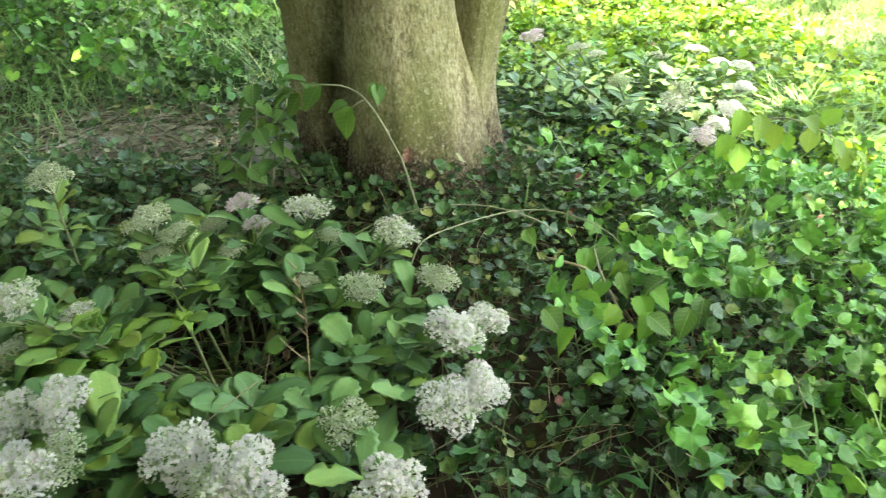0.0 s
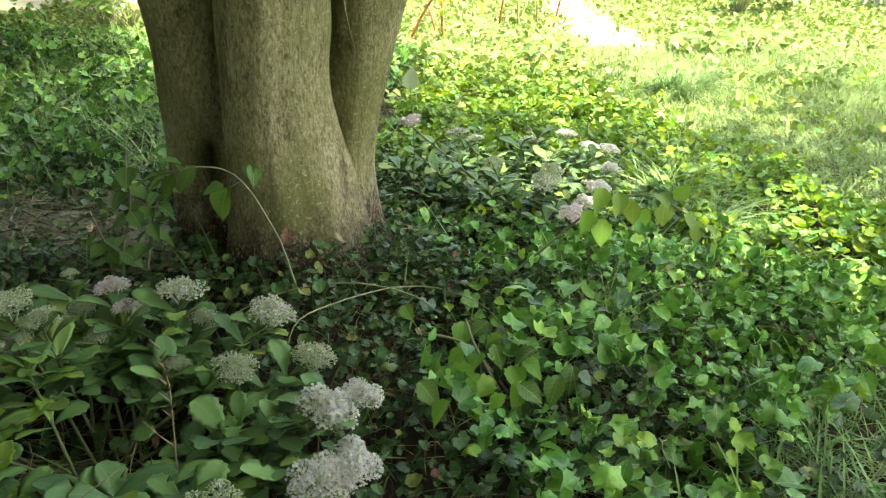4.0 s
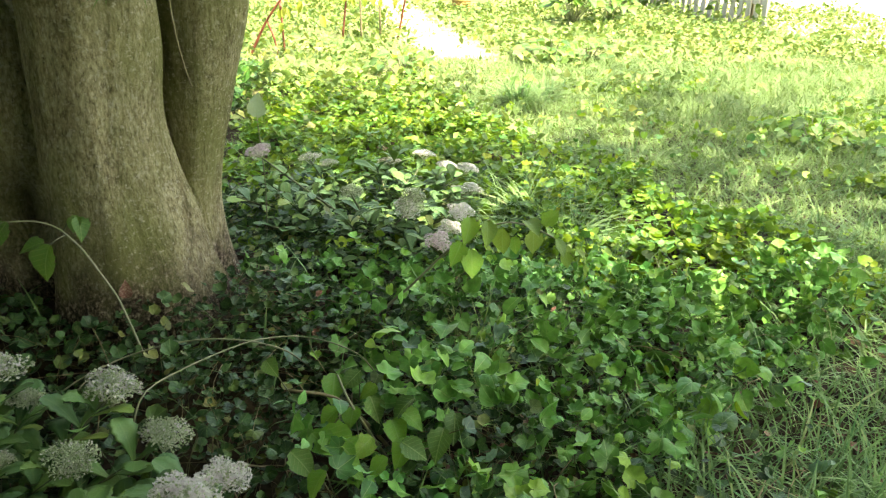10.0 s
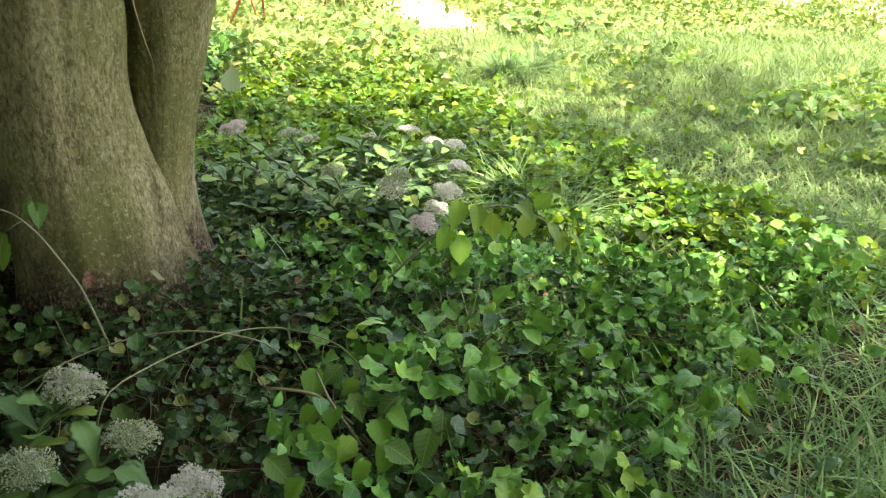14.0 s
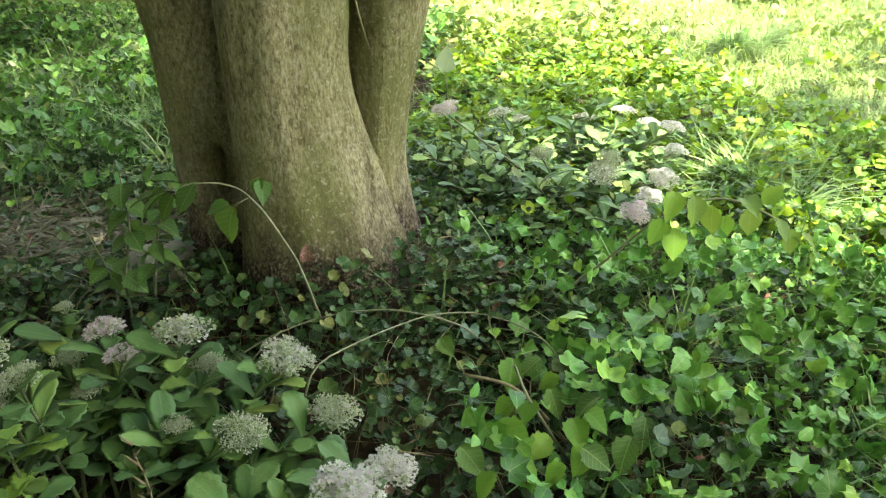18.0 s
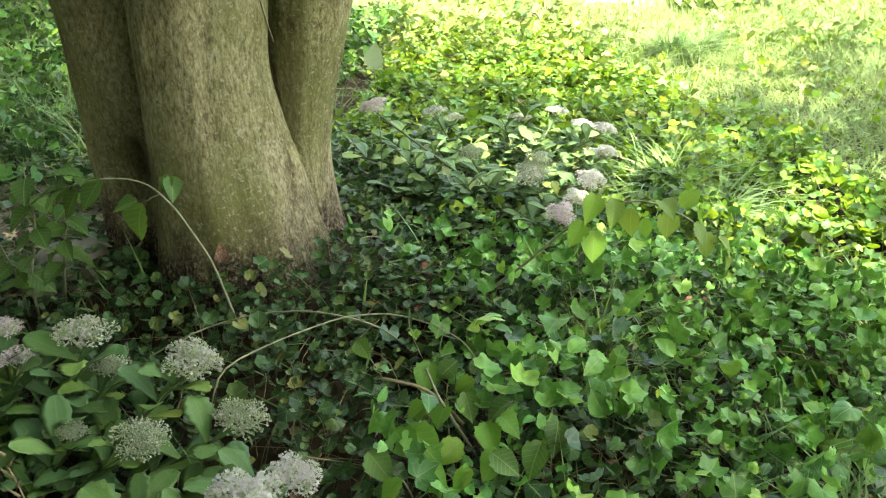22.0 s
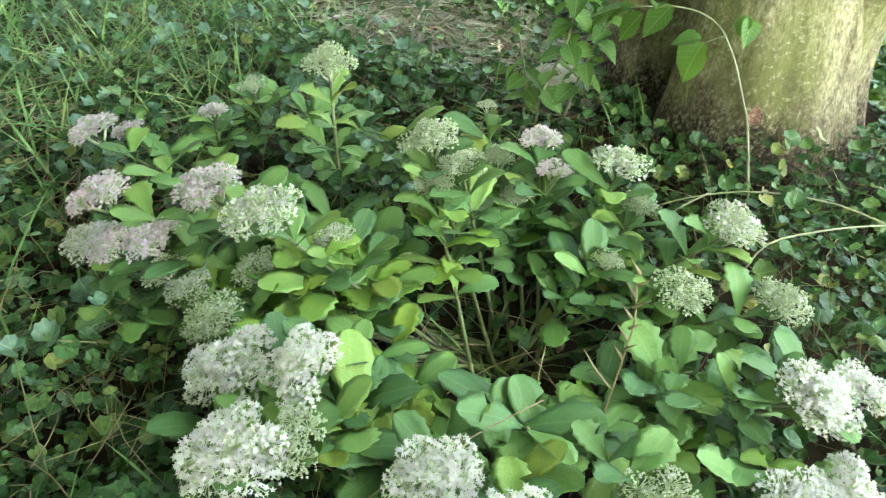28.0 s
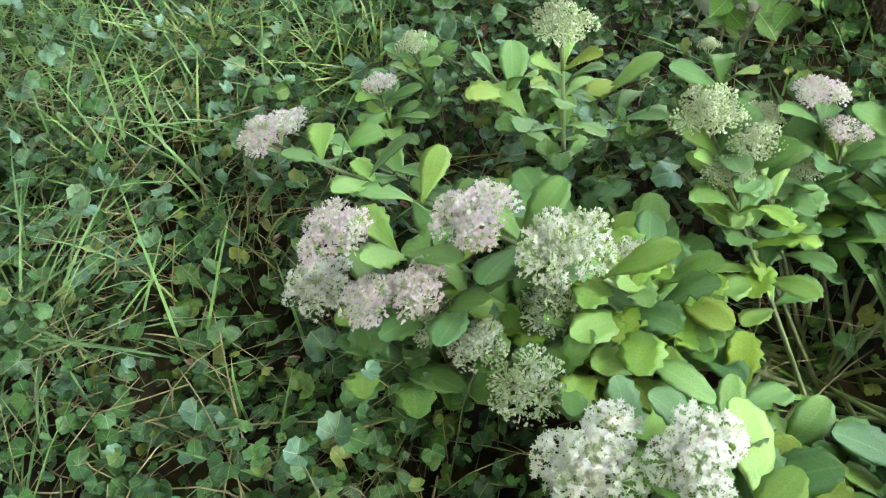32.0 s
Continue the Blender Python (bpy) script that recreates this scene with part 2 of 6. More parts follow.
def add_turf(ma):
    """Beyond the bed the soil is matted with short turf and straw."""
    n, l = ma.node_tree.nodes, ma.node_tree.links
    p = n["Principled BSDF"]
    old = p.inputs["Base Color"].links[0].from_socket
    tex = n.new("ShaderNodeTexCoord")
    dist = n.new("ShaderNodeVectorMath")
    dist.operation = "DISTANCE"
    dist.inputs[1].default_value = (-0.4, 1.8, 0)
    l.new(tex.outputs["Object"], dist.inputs[0])
    no = n.new("ShaderNodeTexNoise")
    no.inputs["Scale"].default_value, no.inputs["Detail"].default_value = 2.5, 8
    l.new(tex.outputs["Object"], no.inputs["Vector"])
    mad = n.new("ShaderNodeMath")
    mad.operation = "MULTIPLY_ADD"
    mad.inputs[1].default_value = 2.0
    l.new(no.outputs[0], mad.inputs[0])
    l.new(dist.outputs["Value"], mad.inputs[2])
    mr = n.new("ShaderNodeMapRange")
    mr.inputs[1].default_value, mr.inputs[2].default_value = 4.2, 5.6
    l.new(mad.outputs[0], mr.inputs[0])
    turf = ramp(n, [(0.35, (0.055, 0.11, 0.03)), (0.5, (0.11, 0.16, 0.05)), (0.64, (0.24, 0.25, 0.11))])
    l.new(no.outputs[0], turf.inputs[0])
    mx = n.new("ShaderNodeMix")
    mx.data_type = "RGBA"
    l.new(mr.outputs[0], mx.inputs[0])
    l.new(old, mx.inputs[6])
    l.new(turf.outputs[0], mx.inputs[7])
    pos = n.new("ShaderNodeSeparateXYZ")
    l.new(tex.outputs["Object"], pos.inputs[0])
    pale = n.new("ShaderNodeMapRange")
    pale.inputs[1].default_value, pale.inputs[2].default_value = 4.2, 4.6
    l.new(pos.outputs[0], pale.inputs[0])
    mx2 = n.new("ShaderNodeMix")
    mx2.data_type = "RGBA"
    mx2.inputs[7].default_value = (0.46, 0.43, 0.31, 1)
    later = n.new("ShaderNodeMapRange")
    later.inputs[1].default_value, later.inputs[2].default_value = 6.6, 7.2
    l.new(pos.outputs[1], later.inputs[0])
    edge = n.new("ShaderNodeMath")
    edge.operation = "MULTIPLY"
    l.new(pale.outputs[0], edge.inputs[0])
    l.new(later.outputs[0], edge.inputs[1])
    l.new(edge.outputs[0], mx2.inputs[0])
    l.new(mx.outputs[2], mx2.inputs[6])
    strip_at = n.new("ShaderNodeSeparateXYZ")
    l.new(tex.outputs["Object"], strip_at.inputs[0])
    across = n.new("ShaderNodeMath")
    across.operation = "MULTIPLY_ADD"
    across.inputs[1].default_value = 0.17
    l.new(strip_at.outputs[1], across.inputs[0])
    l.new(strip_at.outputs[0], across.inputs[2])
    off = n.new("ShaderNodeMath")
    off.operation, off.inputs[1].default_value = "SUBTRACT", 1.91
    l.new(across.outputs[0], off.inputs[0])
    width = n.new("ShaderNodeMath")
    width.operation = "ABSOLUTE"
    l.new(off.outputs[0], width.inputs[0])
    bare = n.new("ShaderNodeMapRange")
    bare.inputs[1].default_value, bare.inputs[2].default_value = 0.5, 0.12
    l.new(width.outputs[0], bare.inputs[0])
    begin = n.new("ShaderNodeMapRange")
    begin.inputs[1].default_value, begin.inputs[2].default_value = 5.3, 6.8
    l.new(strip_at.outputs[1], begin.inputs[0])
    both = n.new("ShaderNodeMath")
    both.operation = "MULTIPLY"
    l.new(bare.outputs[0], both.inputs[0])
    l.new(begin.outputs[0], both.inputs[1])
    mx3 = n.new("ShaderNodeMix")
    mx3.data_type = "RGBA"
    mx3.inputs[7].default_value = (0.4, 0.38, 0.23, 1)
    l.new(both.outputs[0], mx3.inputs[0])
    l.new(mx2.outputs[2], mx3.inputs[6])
    l.new(mx3.outputs[2], p.inputs["Base Color"])


add_turf(SOIL)
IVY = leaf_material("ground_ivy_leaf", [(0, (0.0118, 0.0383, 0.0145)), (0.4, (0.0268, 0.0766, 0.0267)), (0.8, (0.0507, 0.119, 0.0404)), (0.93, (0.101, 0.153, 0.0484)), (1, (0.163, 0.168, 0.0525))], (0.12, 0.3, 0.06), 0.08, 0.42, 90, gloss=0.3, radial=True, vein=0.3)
BROAD = leaf_material("broad_leaf", [(0, (0.0342, 0.092, 0.0109)), (0.4, (0.0754, 0.175, 0.0172)), (0.8, (0.136, 0.262, 0.0235)), (0.985, (0.221, 0.331, 0.0282)), (1, (0.332, 0.313, 0.0392))], (0.3, 0.48, 0.03), 0.3, 0.45, 50, gloss=0.35, radial=True, vein=0.25)
LOBED_LEAF = leaf_material("lobed_leaf", [(0, (0.0316, 0.112, 0.0304)), (0.4, (0.0671, 0.216, 0.0456)), (0.8, (0.122, 0.315, 0.0632)), (1, (0.207, 0.394, 0.0632))], (0.2, 0.42, 0.06), 0.18, 0.42, 60, gloss=0.35, radial=True, vein=0.45)
MALLOW = leaf_material("mallow_leaf", [(0, (0.0425, 0.102, 0.0638)), (0.6, (0.0765, 0.153, 0.115)), (1, (0.111, 0.196, 0.102))], (0.2, 0.4, 0.1), 0.14, 0.45, 70, gloss=0.4, radial=True, vein=0.5, even=0.4)
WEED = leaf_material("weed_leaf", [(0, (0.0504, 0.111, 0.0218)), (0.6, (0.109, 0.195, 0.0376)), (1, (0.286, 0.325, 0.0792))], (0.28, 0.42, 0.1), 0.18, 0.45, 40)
CROWN = leaf_material("crown_leaf", [(0, (0.05, 0.14, 0.03)), (1, (0.12, 0.24, 0.05))], (0.46, 0.62, 0.14), 0.6, 0.45, 30)
DRY_GRASS = leaf_material("sunny_grass_blade", [(0, (0.0187, 0.0739, 0.0179)), (0.4, (0.0334, 0.114, 0.0304)), (0.75, (0.0558, 0.142, 0.0492)), (1, (0.108, 0.171, 0.0984))], (0.28, 0.42, 0.07), 0.25, 0.6, 30)
GRASS = leaf_material("grass_blade", [(0, (0.034, 0.112, 0.045)), (0.6, (0.07, 0.188, 0.07)), (0.93, (0.12, 0.245, 0.088)), (1, (0.28, 0.29, 0.16))], (0.17, 0.4, 0.14), 0.2, 0.5, 30, gloss=0.25)
SEDUM = leaf_material("sedum_leaf", [(0, (0.0635, 0.146, 0.0632)), (0.4, (0.102, 0.21, 0.0737)), (0.8, (0.14, 0.259, 0.079)), (0.95, (0.186, 0.301, 0.079)), (1, (0.254, 0.328, 0.0737))], (0.3, 0.5, 0.08), 0.16, 0.5, 35, True, 0.3, 0.14, 0.0, 0.12)
SEDUM_STEM = plain_material("sedum_stem", [(0.35, (0.0525, 0.0713, 0.03)), (0.52, (0.112, 0.143, 0.0638)), (0.68, (0.18, 0.195, 0.112))], 60, 0.55, 0.2, 0.002)


def bark_material():
    """Fine upright ridges, pale flecks, green algae in broad patches, flaking reddish wood at the foot."""
    ma, n, l = material("bark")
    p = n["Principled BSDF"]
    tex = n.new("ShaderNodeTexCoord")

    def noise_at(scale, stretch, detail=6, rough=0.6):
        mp = n.new("ShaderNodeMapping")
        mp.inputs["Scale"].default_value = stretch
        l.new(tex.outputs["Object"], mp.inputs[0])
        no = n.new("ShaderNodeTexNoise")
        no.inputs["Scale"].default_value, no.inputs["Detail"].default_value, no.inputs["Roughness"].default_value = scale, detail, rough
        l.new(mp.outputs[0], no.inputs["Vector"])
        return no.outputs[0]

    def blend(fac, c1, c2):
        mx = n.new("ShaderNodeMix")
        mx.data_type = "RGBA"
        l.new(fac, mx.inputs[0])
        l.new(c1, mx.inputs[6])
        l.new(c2, mx.inputs[7])
        return mx.outputs[2]

    ridge = noise_at(125, (1, 1, 0.36), 8, 0.75)
    fleck = noise_at(120, (1, 1, 0.5), 6)
    broad = noise_at(3.2, (1, 1, 0.5), 4)
    r1 = ramp(n, [(0.34, (0.08, 0.07, 0.04)), (0.45, (0.25, 0.228, 0.13)), (0.56, (0.4, 0.37, 0.225)), (0.68, (0.62, 0.585, 0.41))])
    l.new(ridge, r1.inputs[0])
    fl = ramp(n, [(0.57, (0, 0, 0)), (0.64, (0.85, 0.85, 0.85))])
    l.new(fleck, fl.inputs[0])
    pale = n.new("ShaderNodeRGB")
    pale.outputs[0].default_value = (0.5, 0.475, 0.36, 1)
    c = blend(fl.outputs[0], r1.outputs[0], pale.outputs[0])
    mo = ramp(n, [(0.42, (0, 0, 0)), (0.6, (0.85, 0.85, 0.85))])
    l.new(broad, mo.inputs[0])
    green = n.new("ShaderNodeRGB")
    green.outputs[0].default_value = (0.17, 0.185, 0.065, 1)
    c = blend(mo.outputs[0], c, green.outputs[0])
    blot = ramp(n, [(0.32, (0.55, 0.52, 0.47)), (0.46, (1.05, 1.05, 1.05)), (0.62, (1.1, 1.1, 1.1)), (0.74, (1.5, 1.47, 1.4))])
    l.new(noise_at(11, (1, 1, 0.45), 7, 0.68), blot.inputs[0])
    mult = n.new("ShaderNodeMix")
    mult.data_type, mult.blend_type = "RGBA", "MULTIPLY"
    mult.inputs[0].default_value = 1.0
    l.new(c, mult.inputs[6])
    l.new(blot.outputs[0], mult.inputs[7])
    c = mult.outputs[2]
    lich = ramp(n, [(0.57, (0, 0, 0)), (0.65, (0.8, 0.8, 0.8))])
    l.new(noise_at(75, (1, 1, 1.3), 5, 0.65), lich.inputs[0])
    c = blend(lich.outputs[0], c, pale.outputs[0])
    sep = n.new("ShaderNodeSeparateXYZ")
    l.new(tex.outputs["Object"], sep.inputs[0])
    mad = n.new("ShaderNodeMath")
    mad.operation = "MULTIPLY_ADD"
    mad.inputs[1].default_value = 0.45
    l.new(noise_at(14, (1, 1, 0.6), 5), mad.inputs[0])
    l.new(sep.outputs[2], mad.inputs[2])
    foot = n.new("ShaderNodeMapRange")
    foot.inputs[1].default_value, foot.inputs[2].default_value, foot.inputs[3].default_value, foot.inputs[4].default_value = 0.62, 0.45, 0.0, 1.0
    l.new(mad.outputs[0], foot.inputs[0])
    flake = ramp(n, [(0.38, (0.025, 0.018, 0.012)), (0.49, (0.075, 0.058, 0.042)), (0.57, (0.17, 0.13, 0.095)), (0.68, (0.38, 0.33, 0.27))])
    l.new(noise_at(120, (1, 1, 0.8), 5), flake.inputs[0])
    c = blend(foot.outputs[0], c, flake.outputs[0])
    l.new(c, p.inputs["Base Color"])
    p.inputs["Roughness"].default_value = 0.9
    p.inputs["Specular IOR Level"].default_value = 0.2
    b = n.new("ShaderNodeBump")
    b.inputs["Strength"].default_value, b.inputs["Distance"].default_value = 1.0, 0.016
    l.new(ridge, b.inputs["Height"])
    b2 = n.new("ShaderNodeBump")
    b2.inputs["Strength"].default_value, b2.inputs["Distance"].default_value = 0.6, 0.02
    l.new(noise_at(30, (1, 1, 0.5), 4), b2.inputs["Height"])
    l.new(b.outputs[0], b2.inputs["Normal"])
    l.new(b2.outputs[0], p.inputs["Normal"])
    return ma


BARK = bark_material()
TWIG = plain_material("twig", [(0.3, (0.12, 0.1, 0.06)), (0.6, (0.25, 0.22, 0.14)), (0.75, (0.35, 0.31, 0.22))], 80, 0.8, 0.4, 0.002)
LITTER = plain_material("litter", [(0.3, (0.05, 0.04, 0.03)), (0.5, (0.14, 0.135, 0.09)), (0.7, (0.34, 0.31, 0.26))], 50, 0.95, 0.4, 0.003)
WHITE_PAINT = plain_material("white_paint", [(0.3, (0.7, 0.71, 0.7)), (0.6, (0.8, 0.8, 0.79)), (0.8, (0.84, 0.84, 0.83))], 8, 0.55, 0.1, 0.002)


GREY_PAINT = plain_material("weathered_grey_paint", [(0.3, (0.26, 0.25, 0.23)), (0.55, (0.4, 0.39, 0.36)), (0.75, (0.52, 0.51, 0.48))], 9, 0.75, 0.2, 0.003, (1, 1, 0.2))


# ---- leaf shapes: petiole at the origin, tip along y, face along z, length about 1 ----
def fan(radii, spread, mid=0.42, cup=0.1, notch=0.06):
    """A rounded or lobed leaf: a fan from its middle; the last angle leaves the notch at the petiole."""
    k = len(radii)
    v = [(0, mid, -0.03)]
    for i, r in enumerate(radii):
        a = -spread + 2 * spread * i / (k - 1)
        x, y = r * math.sin(a), mid + r * math.cos(a)
        v.append((x, y, cup * (r * 1.6) ** 2 - 0.03 - 0.05 * (i % 2)))
    v.append((0, notch, 0))
    fa = [(0, i + 1, i) for i in range(1, k)] + [(0, 1, k + 1), (0, k + 1, k)]
    return np.array(v), np.array(fa)


def strip(widths, ys, fold=0.2, droop=0.15, back=0.0):
    """A leaf of rows across a midrib."""
    v, fa = [], []
    for i, (w, y) in enumerate(zip(widths, ys)):
        z = -droop * y * y
        b = back if i == 0 else 0
        v += [(-w, y - b, z + fold * w), (0, y, z), (w, y - b, z + fold * w)]
    for i in range(len(ys) - 1):
        a = 3 * i
        fa += [(a, a + 1, a + 4, a + 3), (a + 1, a + 2, a + 5, a + 4)]
    return np.array(v), np.array(fa)




def polar_leaf(half, points=15, spread=2.85, scallop=0.0, cup=0.15, droop=0.1, ripple=0.02, seed=0, ring=True):
    """A leaf round the end of its stalk: half lists the radius from the tip to the notch; scalloped, cupped and uneven."""
    r = random.Random(seed)
    angles = np.linspace(-spread, spread, points)
    radii = np.interp(np.abs(angles), np.linspace(0, spread, len(half)), half)
    v = [(0, 0, 0)]
    for f in ((0.55, 1.0) if ring else (1.0,)):
        for i, (a, q) in enumerate(zip(angles, radii)):
            q = q * f * (1 + (scallop if i % 2 else -scallop) * (f == 1.0)) * (1 + r.uniform(-0.04, 0.04))
            x, y = q * math.sin(a), q * math.cos(a)
            v.append((x, y, cup * q * q * 1.6 - droop * y * abs(y) + ripple * f * math.sin(3 * a + seed) + r.uniform(-0.012, 0.012)))
    n = points
    fa = [(0, i + 1, i, i) for i in range(1, n)]
    if ring:
        fa += [(i, i + 1, i + 1 + n, i + n) for i in range(1, n)]
    return np.array(v), np.array(fa)


KIDNEY_HALF = [0.6, 0.61, 0.6, 0.58, 0.55, 0.5, 0.42, 0.24]
HEART_HALF = [0.9, 0.72, 0.66, 0.62, 0.58, 0.55, 0.52, 0.4]
LOBED_HALF = [0.84, 0.66, 0.6, 0.72, 0.58, 0.54, 0.6, 0.48, 0.46, 0.24]
MALLOW_HALF = [0.66, 0.64, 0.66, 0.6, 0.63, 0.57, 0.56, 0.46, 0.3]
KIDNEYS = [polar_leaf(KIDNEY_HALF, 15, 2.85, 0.05, c, d, 0.06, i) for i, (c, d) in enumerate(((0.45, 0.05), (-0.35, 0.3), (0.8, -0.1), (0.2, 0.5)))]
KIDNEYS_LOW = [polar_leaf(KIDNEY_HALF, 9, 2.75, 0.04, c, 0.1, 0.03, 9 + i, False) for i, c in enumerate((0.35, 0.0, 0.55))]
HEARTS = [polar_leaf(HEART_HALF, 13, 2.9, 0.03, c, d, 0.07, 20 + i) for i, (c, d) in enumerate(((0.5, 0.4), (-0.2, 0.6), (0.75, 0.1)))]
HEARTS_LOW = [polar_leaf(HEART_HALF, 9, 2.85, 0.03, c, d, 0.03, 30 + i, False) for i, (c, d) in enumerate(((0.3, 0.3), (0.0, 0.35), (0.4, 0.1)))]
LOBED = [polar_leaf(LOBED_HALF, 19, 2.85, 0.04, c, d, 0.09, 40 + i) for i, (c, d) in enumerate(((0.15, 0.5), (-0.4, 0.2), (0.55, 0.2), (0.3, 0.7)))]
LOBED_LOW = [polar_leaf(LOBED_HALF, 13, 2.85, 0.05, c, d, 0.04, 50 + i, False) for i, (c, d) in enumerate(((0.15, 0.3), (-0.1, 0.15), (0.35, 0.2)))]
MALLOWS = [polar_leaf(MALLOW_HALF, 19, 2.75, 0.05, c, d, 0.11, 60 + i) for i, (c, d) in enumerate(((0.3, 0.2), (0.8, 0.0), (-0.3, 0.3), (0.5, 0.5)))]
HEART = strip([0.3, 0.46, 0.42, 0.27, 0.1, 0.005], [0, 0.18, 0.42, 0.68, 0.88, 1.0], 0.25, 0.2, 0.14)
OVAL = strip([0.04, 0.22, 0.3, 0.26, 0.13, 0.005], [0, 0.15, 0.38, 0.65, 0.88, 1.0], 0.3, 0.25)
FAR_HEART = strip([0.28, 0.42, 0.005], [0, 0.35, 1.0], 0.25, 0.2, 0.12)
FAR_OVAL = strip([0.04, 0.3, 0.005], [0, 0.45, 1.0], 0.3, 0.25)


def blade(widths, ys, droop):
    """A grass blade, one strip wide."""
    v, fa = [], []
    for w, y in zip(widths, ys):
        v += [(-w, y, -droop * y * y), (w, y, -droop * y * y)]
    for i in range(len(ys) - 1):
        fa.append((2 * i, 2 * i + 1, 2 * i + 3, 2 * i + 2))
    return np.array(v), np.array(fa)


def crinkled(template, amount, seed):
    """The same leaf with an uneven, puckered face."""
    v = template[0].copy()
    a = seed * 1.7
    v[:, 2] += amount * (np.sin(v[:, 0] * 17 + a) * np.sin(v[:, 1] * 13 + 2 * a) + 0.6 * np.sin(v[:, 0] * 29 - a) * np.cos(v[:, 1] * 23))
    return v, template[1]


TOOTHED_SHAPES = [crinkled(strip([0.04, 0.2, 0.19, 0.31, 0.29, 0.36, 0.32, 0.35, 0.29, 0.29, 0.2, 0.17, 0.08, 0.005], [0, 0.07, 0.13, 0.21, 0.27, 0.36, 0.43, 0.52, 0.6, 0.69, 0.77, 0.85, 0.93, 1.0], f, d), 0.02, i) for i, (f, d) in enumerate(((0.3, 0.3), (0.1, 0.1), (0.45, 0.2)))]
BLADE_A = blade([0.012, 0.012, 0.009, 0.001], [0, 0.35, 0.7, 1.0], 0.25)
BLADE_FAR = blade([0.014, 0.013, 0.001], [0, 0.5, 1.0], 0.5)
BLADE_B = blade([0.012, 0.013, 0.011, 0.007, 0.001], [0, 0.3, 0.55, 0.8, 1.0], 0.75)


def spots(count, box, density):
    """Random places in a box, kept with the density's chance."""
    x0, x1, y0, y1 = box
    x, y = rng.uniform(x0, x1, count), rng.uniform(y0, y1, count)
    keep = rng.random(count) < density(x, y)
    return x[keep], y[keep]


def in_trunk(x, y):
    return (((x + 0.43) / 0.245) ** 2 + ((y - 2.44) / 0.22) ** 2 < 1) | (((x + 0.74) / 0.12) ** 2 + ((y - 2.52) / 0.14) ** 2 < 1) | (((x + 0.27) / 0.085) ** 2 + ((y - 2.6) / 0.1) ** 2 < 1)


def mounds(x, y):
    """Low plants stand in uneven mounds, with hollows between."""
    a = np.sin(x * 6.3 + 2.1 * np.sin(y * 4.1)) * np.sin(y * 7.4 + 1.6 * np.sin(x * 3.7) + 1)
    b = np.sin(x * 13.7 + 3 * np.sin(y * 9.0)) * np.sin(y * 15.1 + 2)
    return np.clip(0.5 + 0.4 * a + 0.25 * b, 0, 1.15)


def shapes(templates, x, y, size, lift, tilt):
    """The places shared out over several leaf shapes."""
    k = len(templates)
    return [leaf_layer(tm, x[i::k], y[i::k], size[i::k], lift[i::k], tilt) for i, tm in enumerate(templates)]


def leaf_layer(template, x, y, size, lift, tilt=0.45, lean=0.0):
    n = len(x)
    lift = lift * (0.3 + 1.5 * mounds(x, y))
    pos = np.stack([x, y, gz(x, y) + lift], 1)
    az = rng.uniform(0, 2 * np.pi, n)
    axes = frames_for(n, az, rng.normal(lean, tilt, n), rng.normal(0, tilt, n))
    return many(template, pos, axes, size)


def stalk_layer(x, y, lift, thick=0.0007):
    """Thin leaf stalks from the soil up to leaves standing at these places."""
    n = len(x)
    top = gz(x, y) + lift * (0.3 + 1.5 * mounds(x, y))
    height = np.maximum(top - gz(x, y), 0.01)
    a = rng.uniform(0, 2 * np.pi, n)
    away = height * rng.uniform(0.2, 1.1, n)
    foot = np.stack([x + away * np.cos(a), y + away * np.sin(a), gz(x, y)], 1)
    head = np.stack([x, y, top], 1)
    side = np.stack([-np.sin(a), np.cos(a), np.zeros(n)], 1) * thick
    rise = np.array([0, 0, thick])[None]
    knee = 0.5 * (foot + head) + np.stack([np.cos(a), np.sin(a), np.ones(n)], 1) * (0.12 * height)[:, None]
    rows = [q + o for q in (foot, knee, head) for o in (side, -side, rise * 2)]
    v = np.stack(rows, 1).reshape(-1, 3)
    quad = np.array([(k + j, k + (j + 1) % 3, k + 3 + (j + 1) % 3, k + 3 + j) for k in (0, 3) for j in range(3)])
    fa = (quad[None] + (np.arange(n) * 9)[:, None, None]).reshape(-1, 4)
    return v, fa, np.zeros((len(v), 2))


def blades(x, y, length, lean=0.9, far=False):
    n = len(x)
    groups = []
    pick = rng.random(n) < 0.5
    for tmpl, sel in ((BLADE_FAR, np.ones(n, bool)),) if far else ((BLADE_A, pick), (BLADE_B, ~pick)):
        k = int(sel.sum())
        pos = np.stack([x[sel], y[sel], gz(x[sel], y[sel]) - 0.004], 1)
        axes = frames_for(k, rng.uniform(0, 2 * np.pi, k), rng.normal(lean, 0.3, k), rng.normal(0, 0.3, k))
        le = length[sel]
        groups.append(many(tmpl, pos, axes, np.stack([rng.uniform(0.11, 0.24, k), le, le], 1)))
    return joined(groups)


def stuff(name, groups, ma, label, category):
    ob = part(name, mesh_arrays(name, *joined(groups)), ma)
    return tagged(ob, label, category, kind="stuff")


